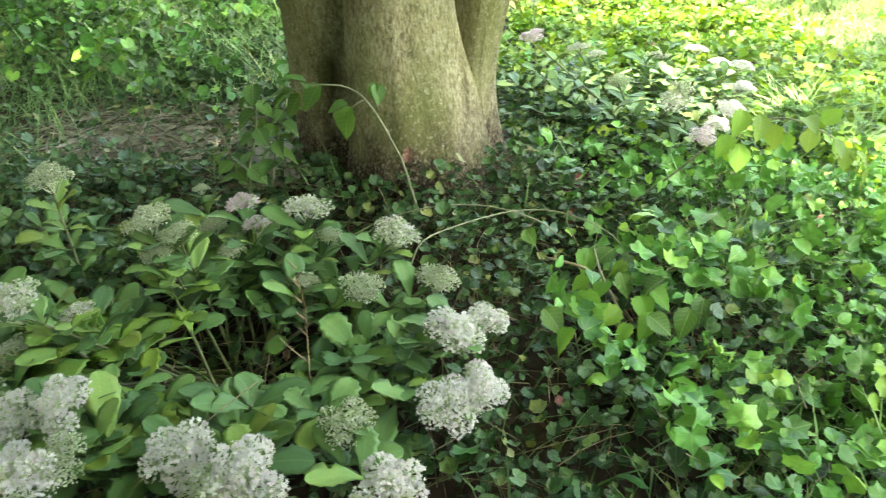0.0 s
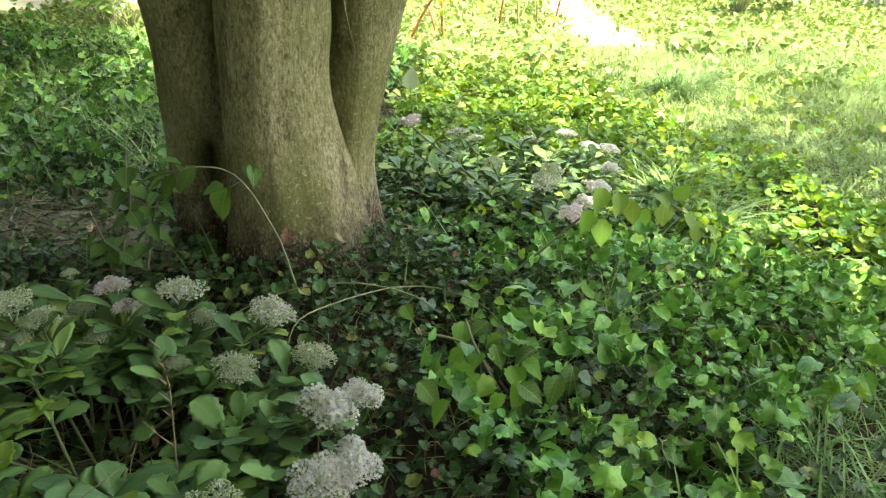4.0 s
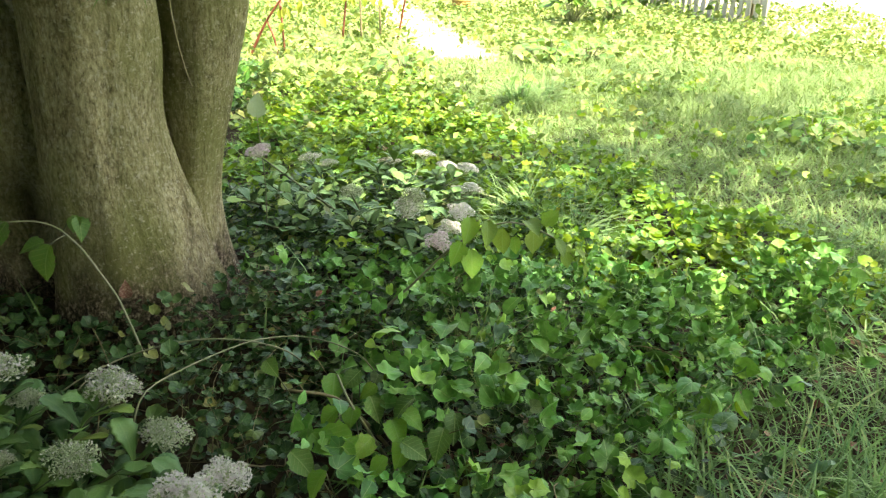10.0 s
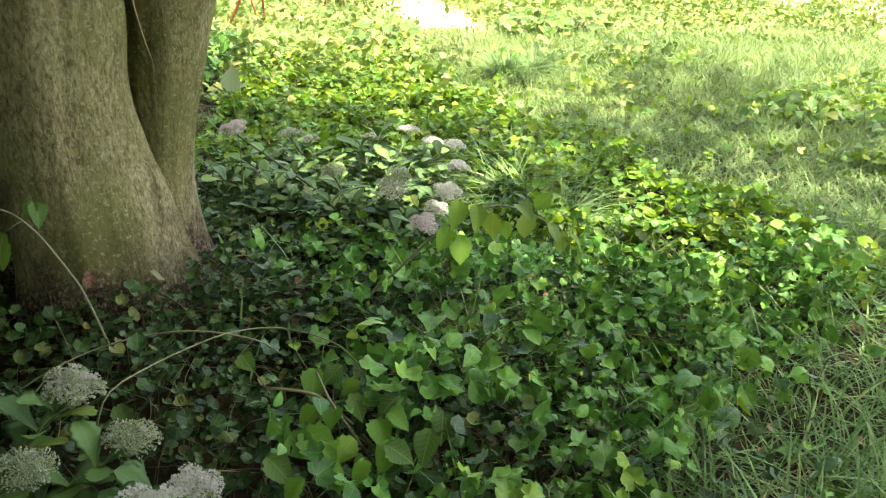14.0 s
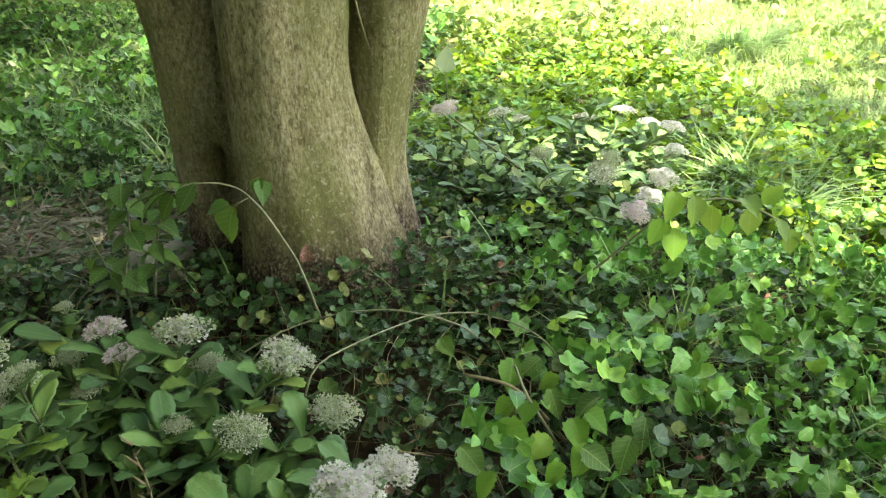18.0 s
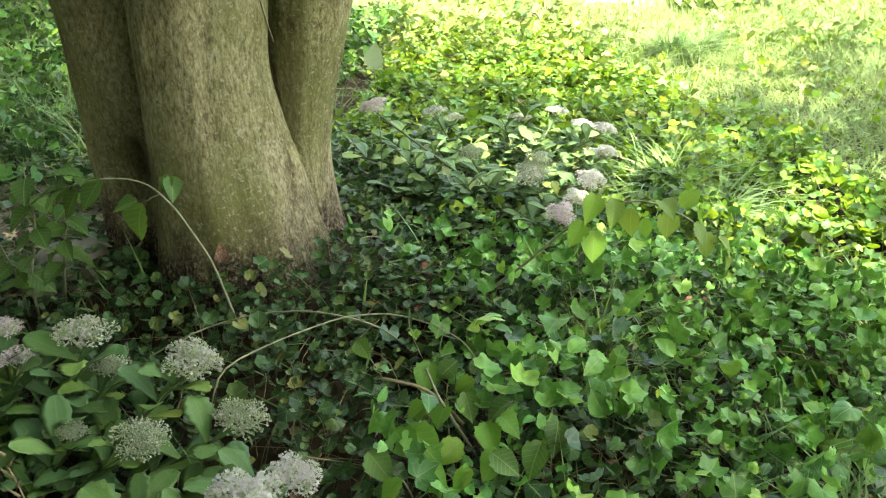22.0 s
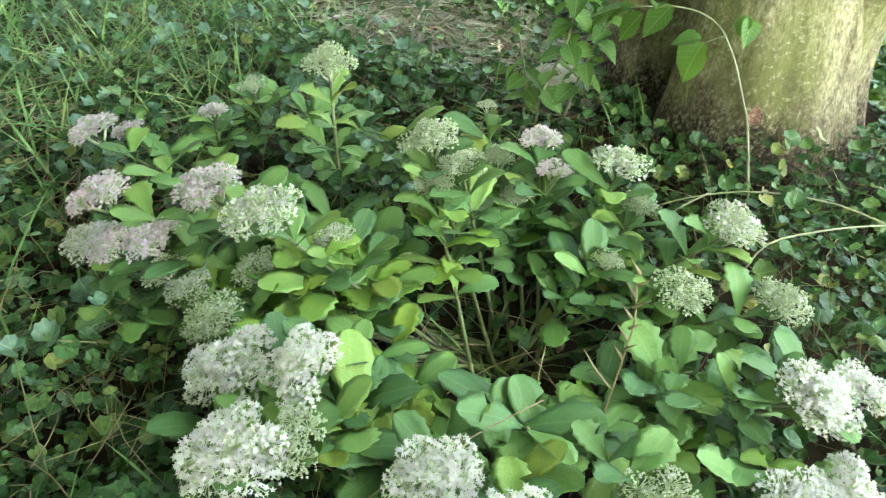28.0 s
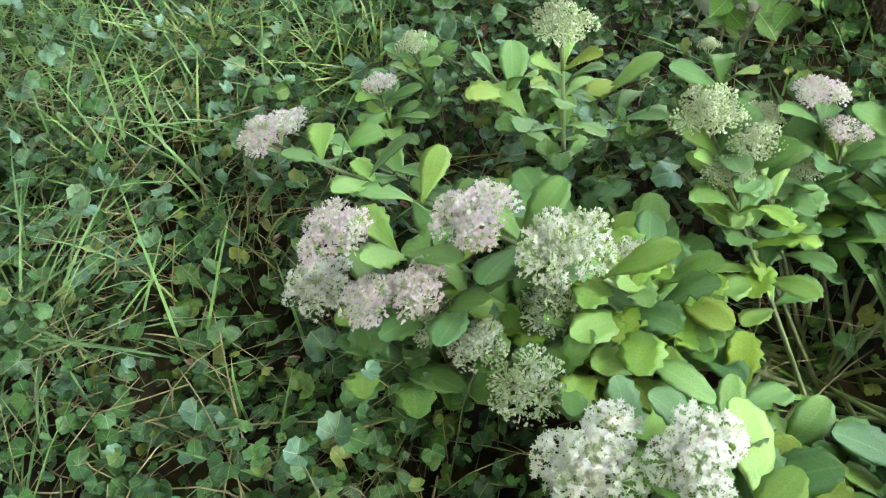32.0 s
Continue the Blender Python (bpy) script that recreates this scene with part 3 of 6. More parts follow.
def tube(points, radii, sides=8, close=True):
    """A tapered tube along points, as arrays (quads)."""
    p = np.asarray(points, float)
    r = np.broadcast_to(np.asarray(radii, float), (len(p),))
    d = np.gradient(p, axis=0)
    d /= np.linalg.norm(d, axis=1)[:, None] + 1e-12
    ref = np.where(np.abs(d[:, 2:3]) > 0.9, np.array([[1.0, 0, 0]]), np.array([[0, 0, 1.0]]))
    ref = np.broadcast_to(ref[0], d.shape)
    a = np.cross(d, ref)
    a /= np.linalg.norm(a, axis=1)[:, None] + 1e-12
    b = np.cross(a, d)
    th = np.arange(sides) * 2 * np.pi / sides
    v = p[:, None] + r[:, None, None] * (np.cos(th)[None, :, None] * a[:, None] + np.sin(th)[None, :, None] * b[:, None])
    k = len(p)
    fa = []
    for i in range(k - 1):
        for j in range(sides):
            j2 = (j + 1) % sides
            fa.append((i * sides + j, i * sides + j2, (i + 1) * sides + j2, (i + 1) * sides + j))
    v = v.reshape(-1, 3)
    if close:
        v = np.concatenate([v, p[:1], p[-1:]])
        c0, c1 = k * sides, k * sides + 1
        for j in range(sides):
            j2 = (j + 1) % sides
            fa += [(c0, j2, j, j), (c1, (k - 1) * sides + j, (k - 1) * sides + j2, (k - 1) * sides + j2)]
    fa = [f if f[2] != f[3] else f for f in fa]
    return v, np.array(fa)


def bent(a, b, sag, n=9, side=0.0):
    """Points from a to b, bowed up by sag and sideways by side."""
    a, b = np.asarray(a, float), np.asarray(b, float)
    t = np.linspace(0, 1, n)[:, None]
    p = a + (b - a) * t
    across = np.cross(b - a, [0, 0, 1])
    across = across / (np.linalg.norm(across) + 1e-9)
    return p + (4 * t * (1 - t)) * (np.array([0, 0, sag]) + across * side)


# ---- ground ----
def spread_axis(lo, hi, step, far):
    mid = list(np.arange(lo, hi + step / 2, step))
    out, d = [], step
    p = hi
    while p < far:
        d *= 1.35
        p += d
        out.append(p)
    left, d, p = [], step, lo
    while p > -far:
        d *= 1.35
        p -= d
        left.append(p)
    return np.array(left[::-1] + mid + out)


gx, gy = spread_axis(-4.5, 5, 0.07, 600), spread_axis(-1.5, 9, 0.07, 600)
GX, GY = np.meshgrid(gx, gy)
GZ = gz(GX, GY)
nx, ny = len(gx), len(gy)
idx = np.arange(nx * ny).reshape(ny, nx)
quads = np.stack([idx[:-1, :-1], idx[:-1, 1:], idx[1:, 1:], idx[1:, :-1]], -1).reshape(-1, 4)
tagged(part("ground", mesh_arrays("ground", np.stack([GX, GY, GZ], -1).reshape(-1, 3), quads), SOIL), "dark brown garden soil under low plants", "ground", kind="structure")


# ---- tree ----
def stem_mesh(profile, sides=72, steps=170, seed=0.0, dent=None):
    """A trunk stem: rows of height, centre x, centre y, half width, half depth, with flutes and lumps."""
    pr = np.array(profile)
    zs = np.linspace(pr[0, 0], pr[-1, 0], steps)
    cx, cy, rx, ry = [np.interp(zs, pr[:, 0], pr[:, i]) for i in range(1, 5)]
    ker = np.ones(7) / 7
    def soft(a):
        return np.convolve(np.pad(a, 3, mode="edge"), ker, "valid")
    cx, cy, rx, ry = soft(cx), soft(cy), soft(rx), soft(ry)
    th = np.arange(sides) * 2 * np.pi / sides
    T, Z = np.meshgrid(th, zs)
    low = np.exp(-(Z - zs[0]) / 0.22)
    wob = 1 + 0.025 * np.sin(3 * T + seed + 2.2 * Z) + 0.02 * np.sin(5 * T - seed * 2 + 3 * Z) + low * (0.06 * np.sin(7 * T + seed) + 0.035 * np.sin(13 * T + 2 * seed))
    wob += 0.012 * np.sin(9 * T + 2.0 * np.sin(1.3 * Z + seed) + seed) + 0.007 * np.sin(17 * T - 1.5 * np.sin(2.1 * Z) + 2 * seed)
    wob += 0.008 * np.sin(23 * T + 4 * np.sin(5 * Z + seed)) + 0.006 * np.sin(31 * Z + 3 * np.sin(2 * T + seed))
    if dent:
        at, height, depth = dent
        wob -= depth * np.exp(-((T - at) / 0.4) ** 2 - ((Z - height) / 0.07) ** 2)
    X = cx[:, None] + rx[:, None] * wob * np.cos(T)
    Y = cy[:, None] + ry[:, None] * wob * np.sin(T)
    v = np.stack([X, Y, Z], -1).reshape(-1, 3)
    ids = np.arange(steps * sides).reshape(steps, sides)
    nxt = np.roll(ids, -1, 1)
    fa = np.stack([ids[:-1], nxt[:-1], nxt[1:], ids[1:]], -1).reshape(-1, 4)
    return mesh_arrays("stem", v, fa)


tree = thing("tree", 0, 0, 0, "grey-brown tree with three fused trunks growing from weedy ground", "tree")
part("trunk_stem", stem_mesh([(0.0, -0.41, 2.43, 0.27, 0.25), (0.12, -0.43, 2.43, 0.24, 0.22), (0.25, -0.445, 2.43, 0.2, 0.2), (0.45, -0.457, 2.43, 0.168, 0.18), (0.58, -0.4735, 2.43, 0.149, 0.17), (0.7, -0.482, 2.43, 0.138, 0.165), (0.82, -0.4685, 2.43, 0.15, 0.162), (1.0, -0.468, 2.43, 0.147, 0.16), (1.6, -0.485, 2.4, 0.14, 0.155), (2.6, -0.55, 2.3, 0.12, 0.12), (4.2, -0.5, 2.0, 0.07, 0.07)]), BARK, tree)
part("trunk_stem", stem_mesh([(0.0, -0.73, 2.56, 0.145, 0.15), (0.25, -0.73, 2.56, 0.135, 0.14), (0.5, -0.738, 2.56, 0.138, 0.14), (0.75, -0.745, 2.56, 0.137, 0.14), (0.9, -0.765, 2.56, 0.14, 0.14), (1.05, -0.83, 2.56, 0.155, 0.14), (1.3, -0.95, 2.55, 0.13, 0.12), (2.2, -1.6, 2.7, 0.1, 0.1), (3.6, -2.4, 3.0, 0.06, 0.06)], seed=1.7, dent=(4.95, 0.42, 0.7)), BARK, tree)
part("trunk_stem", stem_mesh([(0.0, -0.235, 2.6, 0.1, 0.1), (0.1, -0.272, 2.6, 0.092, 0.09), (0.2, -0.297, 2.6, 0.076, 0.09), (0.36, -0.313, 2.6, 0.062, 0.09), (0.5, -0.309, 2.6, 0.068, 0.095), (0.7, -0.285, 2.6, 0.094, 0.105), (0.9, -0.25, 2.6, 0.113, 0.11), (1.1, -0.235, 2.6, 0.125, 0.115), (1.6, -0.15, 2.65, 0.12, 0.11), (2.6, 0.4, 3.0, 0.09, 0.09), (4.0, 1.2, 3.3, 0.05, 0.05)], seed=3.1), BARK, tree)

# crown, high over the beds and out of view, shaped to set their shade
n = 27000
cu = rng.normal(size=(n, 3))
cu /= np.linalg.norm(cu, axis=1)[:, None]
rad = rng.random(n) ** 0.4
cp = np.array([1.6, -0.1, 4.7]) + cu * rad[:, None] * np.array([5.2, 4.6, 1.5])
cp[:, 2] += 0.26 * (cp[:, 0] - 1.4)
cp += 0.35 * np.stack([np.sin(cp[:, 1] * 3), np.sin(cp[:, 2] * 4), np.sin(cp[:, 0] * 3)], 1)
cp = cp[(cp[:, 2] > 2.6) & (rng.random(len(cp)) > 0.83 * smooth01(1.0, 2.7, cp[:, 0]))]
# low skirt of leaves added on the left to darken the weeds there
n2 = 15000
cu2 = rng.normal(size=(n2, 3))
cu2 /= np.linalg.norm(cu2, axis=1)[:, None]
cs = np.array([-3.7, 4.0, 2.4]) + cu2 * (rng.random(n2) ** 0.4)[:, None] * np.array([1.5, 2.8, 1.2])
cs += 0.25 * np.stack([np.sin(cs[:, 1] * 3), np.sin(cs[:, 2] * 4), np.sin(cs[:, 0] * 3)], 1)
# unseen leaf clumps added to hold back sky light and stop sun flecks
cw = np.array([-3.2, 0.0, 3.0]) + rng.normal(size=(2400, 3)) * np.array([0.8, 1.1, 0.5])
cw = np.concatenate([cw, np.array([-1.2, -1.6, 3.0]) + rng.normal(size=(1300, 3)) * np.array([1.3, 0.45, 0.4])])
ce = np.concatenate([np.array([0.2, -1.0, 2.6]) + rng.normal(size=(900, 3)) * np.array([0.9, 0.35, 0.22]), np.array([2.3, -1.3, 2.8]) + rng.normal(size=(2600, 3)) * np.array([1.0, 0.9, 0.35]), np.array([1.88, 0.43, 4.8]) + rng.normal(size=(90, 3)) * np.array([0.15, 0.15, 0.1]), np.array([3.6, 3.3, 5.0]) + rng.normal(size=(760, 3)) * np.array([0.8, 0.85, 0.2]), np.array([1.0, 1.15, 4.7]) + rng.normal(size=(350, 3)) * np.array([0.3, 0.3, 0.15]), np.array([2.75, 0.35, 4.9]) + rng.normal(size=(700, 3)) * np.array([0.33, 0.38, 0.2])])
cp = np.concatenate([cp, cs[cs[:, 2] > 1.4], cw[cw[:, 2] > 2.1], ce])
# leaves thinned by where their shadow lands, to let sun onto chosen spots
high = (cp[:, 2] - 0.2) / sun_way.z
fx, fy = cp[:, 0] - sun_way.x * high, cp[:, 1] - sun_way.y * high
thin = (rng.random(len(cp)) < 0.25 * smooth01(2.5, 3.3, fy) * smooth01(-0.4, 0.0, fx) + 0.5 * np.exp(-(((fx - 0.15) / 0.42) ** 2 + ((fy - 3.1) / 0.5) ** 2) ** 2))
thin |= (fy > 4.5) & (fx > -0.6) & (fx < 1.6) & (rng.random(len(cp)) < 0.8)
cp = cp[~thin]
cm = many(strip([0.05, 0.42, 0.01], [0, 0.45, 1.0], 0.2, 0.2), cp, frames_for(len(cp), rng.uniform(0, 6.28, len(cp)), rng.normal(-0.4, 0.4, len(cp)), rng.normal(0, 0.5, len(cp))), rng.uniform(0.14, 0.24, len(cp)))
# small tufts added on the sun's line to block single flecks
tuft = np.random.default_rng(5)
tp = np.concatenate([np.array(c) + tuft.normal(size=(60, 3)) * np.array([0.14, 0.14, 0.1]) for c in ((1.53, 0.36, 4.8), (0.71, -0.26, 4.8), (1.41, 0.14, 4.8), (0.68, -0.21, 4.8))])
cm2 = many(strip([0.05, 0.42, 0.01], [0, 0.45, 1.0], 0.2, 0.2), tp, frames_for(len(tp), tuft.uniform(0, 6.28, len(tp)), tuft.normal(-0.4, 0.4, len(tp)), tuft.normal(0, 0.5, len(tp))), tuft.uniform(0.14, 0.24, len(tp)))
part("crown", mesh_arrays("crown", *joined([cm, cm2])), CROWN, tree, "broad green leafy crown, out of view, with extra leaves added for shade")

# ---- house wall with clapboards, and fence ----
wall_x0, wall_x1, wall_y = -9.0, -1.9, 7.4
house = tagged(thing("house_wall", (wall_x0 + wall_x1) / 2, wall_y, 0.2, "white clapboard house wall behind weeds", "house"), kind="structure")
bm = bmesh.new()
bmesh.ops.create_cube(bm, size=1, matrix=Matrix.Translation((0, 0.1, 1.6)) @ Matrix.Diagonal((wall_x1 - wall_x0, 0.16, 3.4, 1)))
part("wall_core", bm, WHITE_PAINT, house)
board = bmesh.new()
hw = (wall_x1 - wall_x0) / 2
prof = [(0.0, 0.0), (-0.022, 0.0), (-0.006, 0.135), (0.0, 0.135)]
ring = [[board.verts.new((sx * hw, yy, zz)) for yy, zz in prof] for sx in (-1, 1)]
for i in range(4):
    j = (i + 1) % 4
    board.faces.new((ring[0][i], ring[0][j], ring[1][j], ring[1][i]))
board.faces.new(ring[0][::-1])
board.faces.new(ring[1])
bmesh.ops.recalc_face_normals(board, faces=board.faces)
bd = bpy.data.meshes.new("clapboard")
board.to_mesh(bd)
board.free()
for i in range(22):
    part("clapboard", bd, WHITE_PAINT, house, m=pose(0, 0.018, 0.15 + i * 0.13))

# unseen eave added to keep the sun off most of the wall
bm = bmesh.new()
bmesh.ops.create_cube(bm, size=1, matrix=Matrix.Translation((-0.45, -0.35, 3.45)) @ Matrix.Rotation(radians(14), 4, "X") @ Matrix.Diagonal((6.2, 1.15, 0.12, 1)))
part("eave", bm, WHITE_PAINT, house)

fence = thing("picket_fence", 3.5, 11, 0, "pale grey wooden picket fence at the garden's edge", "fence")
fa0, fb0 = np.array([4.2, 9.25]), np.array([1.4, 18.5])
flen = np.linalg.norm(fb0 - fa0)
fdir = (fb0 - fa0) / flen
fang = math.degrees(math.atan2(fdir[1], fdir[0]))
pk = bmesh.new()
bmesh.ops.create_cube(pk, size=1, matrix=Matrix.Translation((0, 0, 0.62)) @ Matrix.Diagonal((0.075, 0.018, 1.24, 1)))
for v in [v for v in pk.verts if v.co.z > 1]:
    v.co.x *= 0.45
pkm = bpy.data.meshes.new("picket")
pk.to_mesh(pkm)
pk.free()
for i in range(int(flen / 0.135)):
    q = fa0 + fdir * i * 0.135
    part("picket", pkm, GREY_PAINT, fence, m=pose(q[0] - 3.5, q[1] - 11, 0.06 + 0.01 * math.sin(i * 1.7), 0, random.uniform(-1.5, 1.5), fang))
for zz in (0.35, 1.0):
    bm = bmesh.new()
    bmesh.ops.create_cube(bm, size=1, matrix=Matrix.Diagonal((flen, 0.04, 0.08, 1)))
    c = (fa0 + fb0) / 2
    nrm = np.array([-fdir[1], fdir[0]]) * -0.032
    part("rail", bm, GREY_PAINT, fence, m=pose(c[0] - 3.5 + nrm[0], c[1] - 11 + nrm[1], zz, 0, 0, fang))
for s in np.arange(0.3, flen, 2.3):
    bm = bmesh.new()
    bmesh.ops.create_cube(bm, size=1, matrix=Matrix.Translation((0, 0, 0.7)) @ Matrix.Diagonal((0.1, 0.1, 1.4, 1)))
    q = fa0 + fdir * s + np.array([-fdir[1], fdir[0]]) * -0.1
    part("post", bm, TWIG, fence, m=pose(q[0] - 3.5, q[1] - 11, 0.05, 0, 0, fang))


# ---- sedum ----
def sedum_leaf(seed, length=1.0, teeth=1.0):
    """A fleshy spoon-shaped leaf with blunt teeth, real thickness and sometimes a bitten edge."""
    r = random.Random(seed)
    ys = [0.0, 0.09, 0.2, 0.31, 0.41, 0.5, 0.59, 0.68, 0.77, 0.85, 0.92, 0.97, 1.0]
    ws = [0.05, 0.062, 0.1, 0.155, 0.205, 0.245, 0.272, 0.288, 0.28, 0.252, 0.2, 0.13, 0.04]
    arch, cup, lean = r.uniform(0.02, 0.16), r.uniform(0.05, 0.3), r.uniform(-0.05, 0.05)
    bite = r.randrange(6, 10) if seed % 3 == 2 else -1
    v, fa = [], []
    for i, (y, w) in enumerate(zip(ys, ws)):
        tooth = (0.03 if i % 2 else -0.018) * teeth if 3 < i < 12 else 0
        wl, wr = [w + tooth + r.uniform(-0.008, 0.008) for _ in range(2)]
        if i == bite:
            wr *= 0.55
        z = arch * math.sin(y * 2.8) - 0.12 * y * y + 0.01 * math.sin(9 * y + seed)
        th = 0.022 * (1 - 0.5 * y)
        x = lean * y * y
        row = [(x + k * (wl if k < 0 else wr), y, z + cup * w * k * k - 0.006 * (k == 0)) for k in (-1, -0.55, 0, 0.55, 1)]
        row += [(x + k * (wl if k < 0 else wr), y, z + cup * w * k * k - th) for k in (0.6, -0.6)]
        v += [(px, py * length, pz) for px, py, pz in row]
    for i in range(len(ys) - 1):
        a, b = 7 * i, 7 * i + 7
        for k in range(7):
            k2 = (k + 1) % 7
            fa.append((a + k, a + k2, b + k2, b + k))
    return mesh_arrays("sedum_leaf", np.array(v), np.array(fa))


def flower_mesh(seed, floret):
    """A domed head of many small starry florets on branching stalks, radius about 1."""
    r = np.random.default_rng(seed)
    n = floret
    lobes = r.integers(5, 8)
    la = np.arange(lobes - 1) * 2 * np.pi / (lobes - 1) + r.uniform(0, 1, lobes - 1)
    centre = np.concatenate([[[0, 0, 0.18]], np.stack([0.56 * np.cos(la), 0.56 * np.sin(la), r.uniform(-0.12, 0.06, lobes - 1)], 1)])
    which = r.integers(0, lobes, n)
    th, up = r.uniform(0, 2 * np.pi, n), np.arccos(r.uniform(0.0, 1.0, n))
    rr = 0.46 * (1.1 - 0.45 * r.random(n) ** 2)
    pos = centre[which] + np.stack([rr * np.sin(up) * np.cos(th), rr * np.sin(up) * np.sin(th), rr * np.cos(up) * 1.05], 1)
    star = []
    for k in range(5):
        a = 2 * math.pi * k / 5
        star.append((math.cos(a), math.sin(a), 0.35))
        a += math.pi / 5
        star.append((0.44 * math.cos(a), 0.44 * math.sin(a), 0.05))
    star.append((0, 0, 0.0))
    sf = [(10, j, (j + 1) % 10) for j in range(10)]
    bud = [(0.6, 0, 0.35), (-0.3, 0.52, 0.35), (-0.3, -0.52, 0.35), (0, 0, 1.0), (0, 0, -0.3)]
    bf = [(0, 1, 3), (1, 2, 3), (2, 0, 3), (1, 0, 4), (2, 1, 4), (0, 2, 4)]
    axes = frames_for(n, r.uniform(0, 6.28, n), r.normal(0.25, 0.5, n), r.normal(0, 0.5, n))
    out_axes = axes
    sz = r.uniform(0.06, 0.09, n)
    return centre, pos, out_axes, sz, (np.array(star), np.array(sf)), (np.array(bud), np.array(bf))


def flower_material(name, stops):
    return leaf_material(name, stops, (0.93, 0.9, 0.9), 0.5, 0.6, 200, vein=0.0, even=0.1)


PETAL_WHITE = flower_material("petal_white", [(0, (0.85, 0.77, 0.83)), (0.3, (0.91, 0.9, 0.89)), (0.8, (0.93, 0.93, 0.91)), (1, (0.86, 0.72, 0.82))])
PETAL_PINK = flower_material("petal_pink", [(0, (0.87, 0.52, 0.76)), (0.35, (0.9, 0.74, 0.86)), (0.75, (0.92, 0.88, 0.91)), (1, (0.84, 0.5, 0.74))])
BUD = leaf_material("flower_bud", [(0, (0.46, 0.6, 0.33)), (0.4, (0.62, 0.73, 0.47)), (0.75, (0.76, 0.82, 0.63)), (1, (0.88, 0.9, 0.8))], (0.5, 0.65, 0.3), 0.25, 0.6, 200, vein=0.0)


def head_meshes(kind, seed):
    """Petals, buds and the stalks that carry them."""
    n = {"white": 980, "pink": 980, "mixed": 900, "green": 760}[kind]
    centre, pos, axes, sz, star, bud = flower_mesh(seed, n)
    r = np.random.default_rng(seed + 50)
    opened = r.random(n) < {"white": 0.88, "pink": 0.88, "mixed": 0.45, "green": 0.06}[kind]
    petals = many(star, pos[opened], axes[opened], sz[opened]) if opened.any() else None
    small = many(bud, pos[~opened], axes[~opened], sz[~opened] * 1.0) if (~opened).any() else None
    hubs = centre + np.array([0, 0, 0.08])
    groups = [tube([(0, 0, -0.75), (h[0] * 0.5, h[1] * 0.5, -0.4), tuple(h)], [0.05, 0.04, 0.025], 4) for h in hubs]
    for q in pos[::4]:
        h = hubs[np.argmin(np.sum((hubs - q) ** 2, 1))]
        groups.append(tube([tuple(h), tuple(q)], [0.016, 0.012], 3, False))
    stalks = mesh_arrays("stalks", *joined(groups))
    pm = mesh_arrays("petals", *joined([petals])) if petals is not None else None
    bmn = mesh_arrays("buds", *joined([small])) if small is not None else None
    return pm, bmn, stalks


HEADS = {}
for kind, nvar in (("white", 3), ("pink", 2), ("mixed", 2), ("green", 2)):
    HEADS[kind] = [head_meshes(kind, 11 * i + len(kind)) for i in range(nvar)]
LEAVES = [sedum_leaf(i, (1.05, 1.2, 0.95, 1.3)[i % 4], (1.2, 0.6)[i % 2]) for i in range(9)]
SEDUM_LIME = leaf_material("yellowing_sedum_leaf", [(0, (0.13, 0.25, 0.055)), (0.5, (0.19, 0.325, 0.065)), (0.9, (0.22, 0.35, 0.07)), (1, (0.32, 0.39, 0.08))], (0.36, 0.52, 0.07), 0.22, 0.5, 35, True, 0.3, 0.14, 0.0, 0.14)
LIME_LEAVES = [sedum_leaf(i + 20, (1.0, 1.2)[i % 2], 1.3) for i in range(6)]
srand = random.Random(5)


def add_leaf(parent, at, out, up, size, roll=0.0):
    y = Vector(out).normalized()
    side = y.cross(Vector(up)).normalized()
    z = side.cross(y)
    m = Matrix((side, y, z)).transposed().to_4x4()
    m = Matrix.Translation(at) @ m @ Matrix.Rotation(roll, 4, "Y") @ Matrix.Diagonal((size, size, size, 1))
    plant = parent.parent.matrix_basis.translation
    where = plant + Vector(at)
    # yellowing leaves round this point, their tint also standing in for a sun fleck
    yellow = (where - Vector((-0.78, 1.42, 0.2))).length < 0.19 and srand.random() < 0.5
    part("leaf", srand.choice(LIME_LEAVES if yellow else LEAVES), SEDUM_LIME if yellow else SEDUM, parent, m=m)


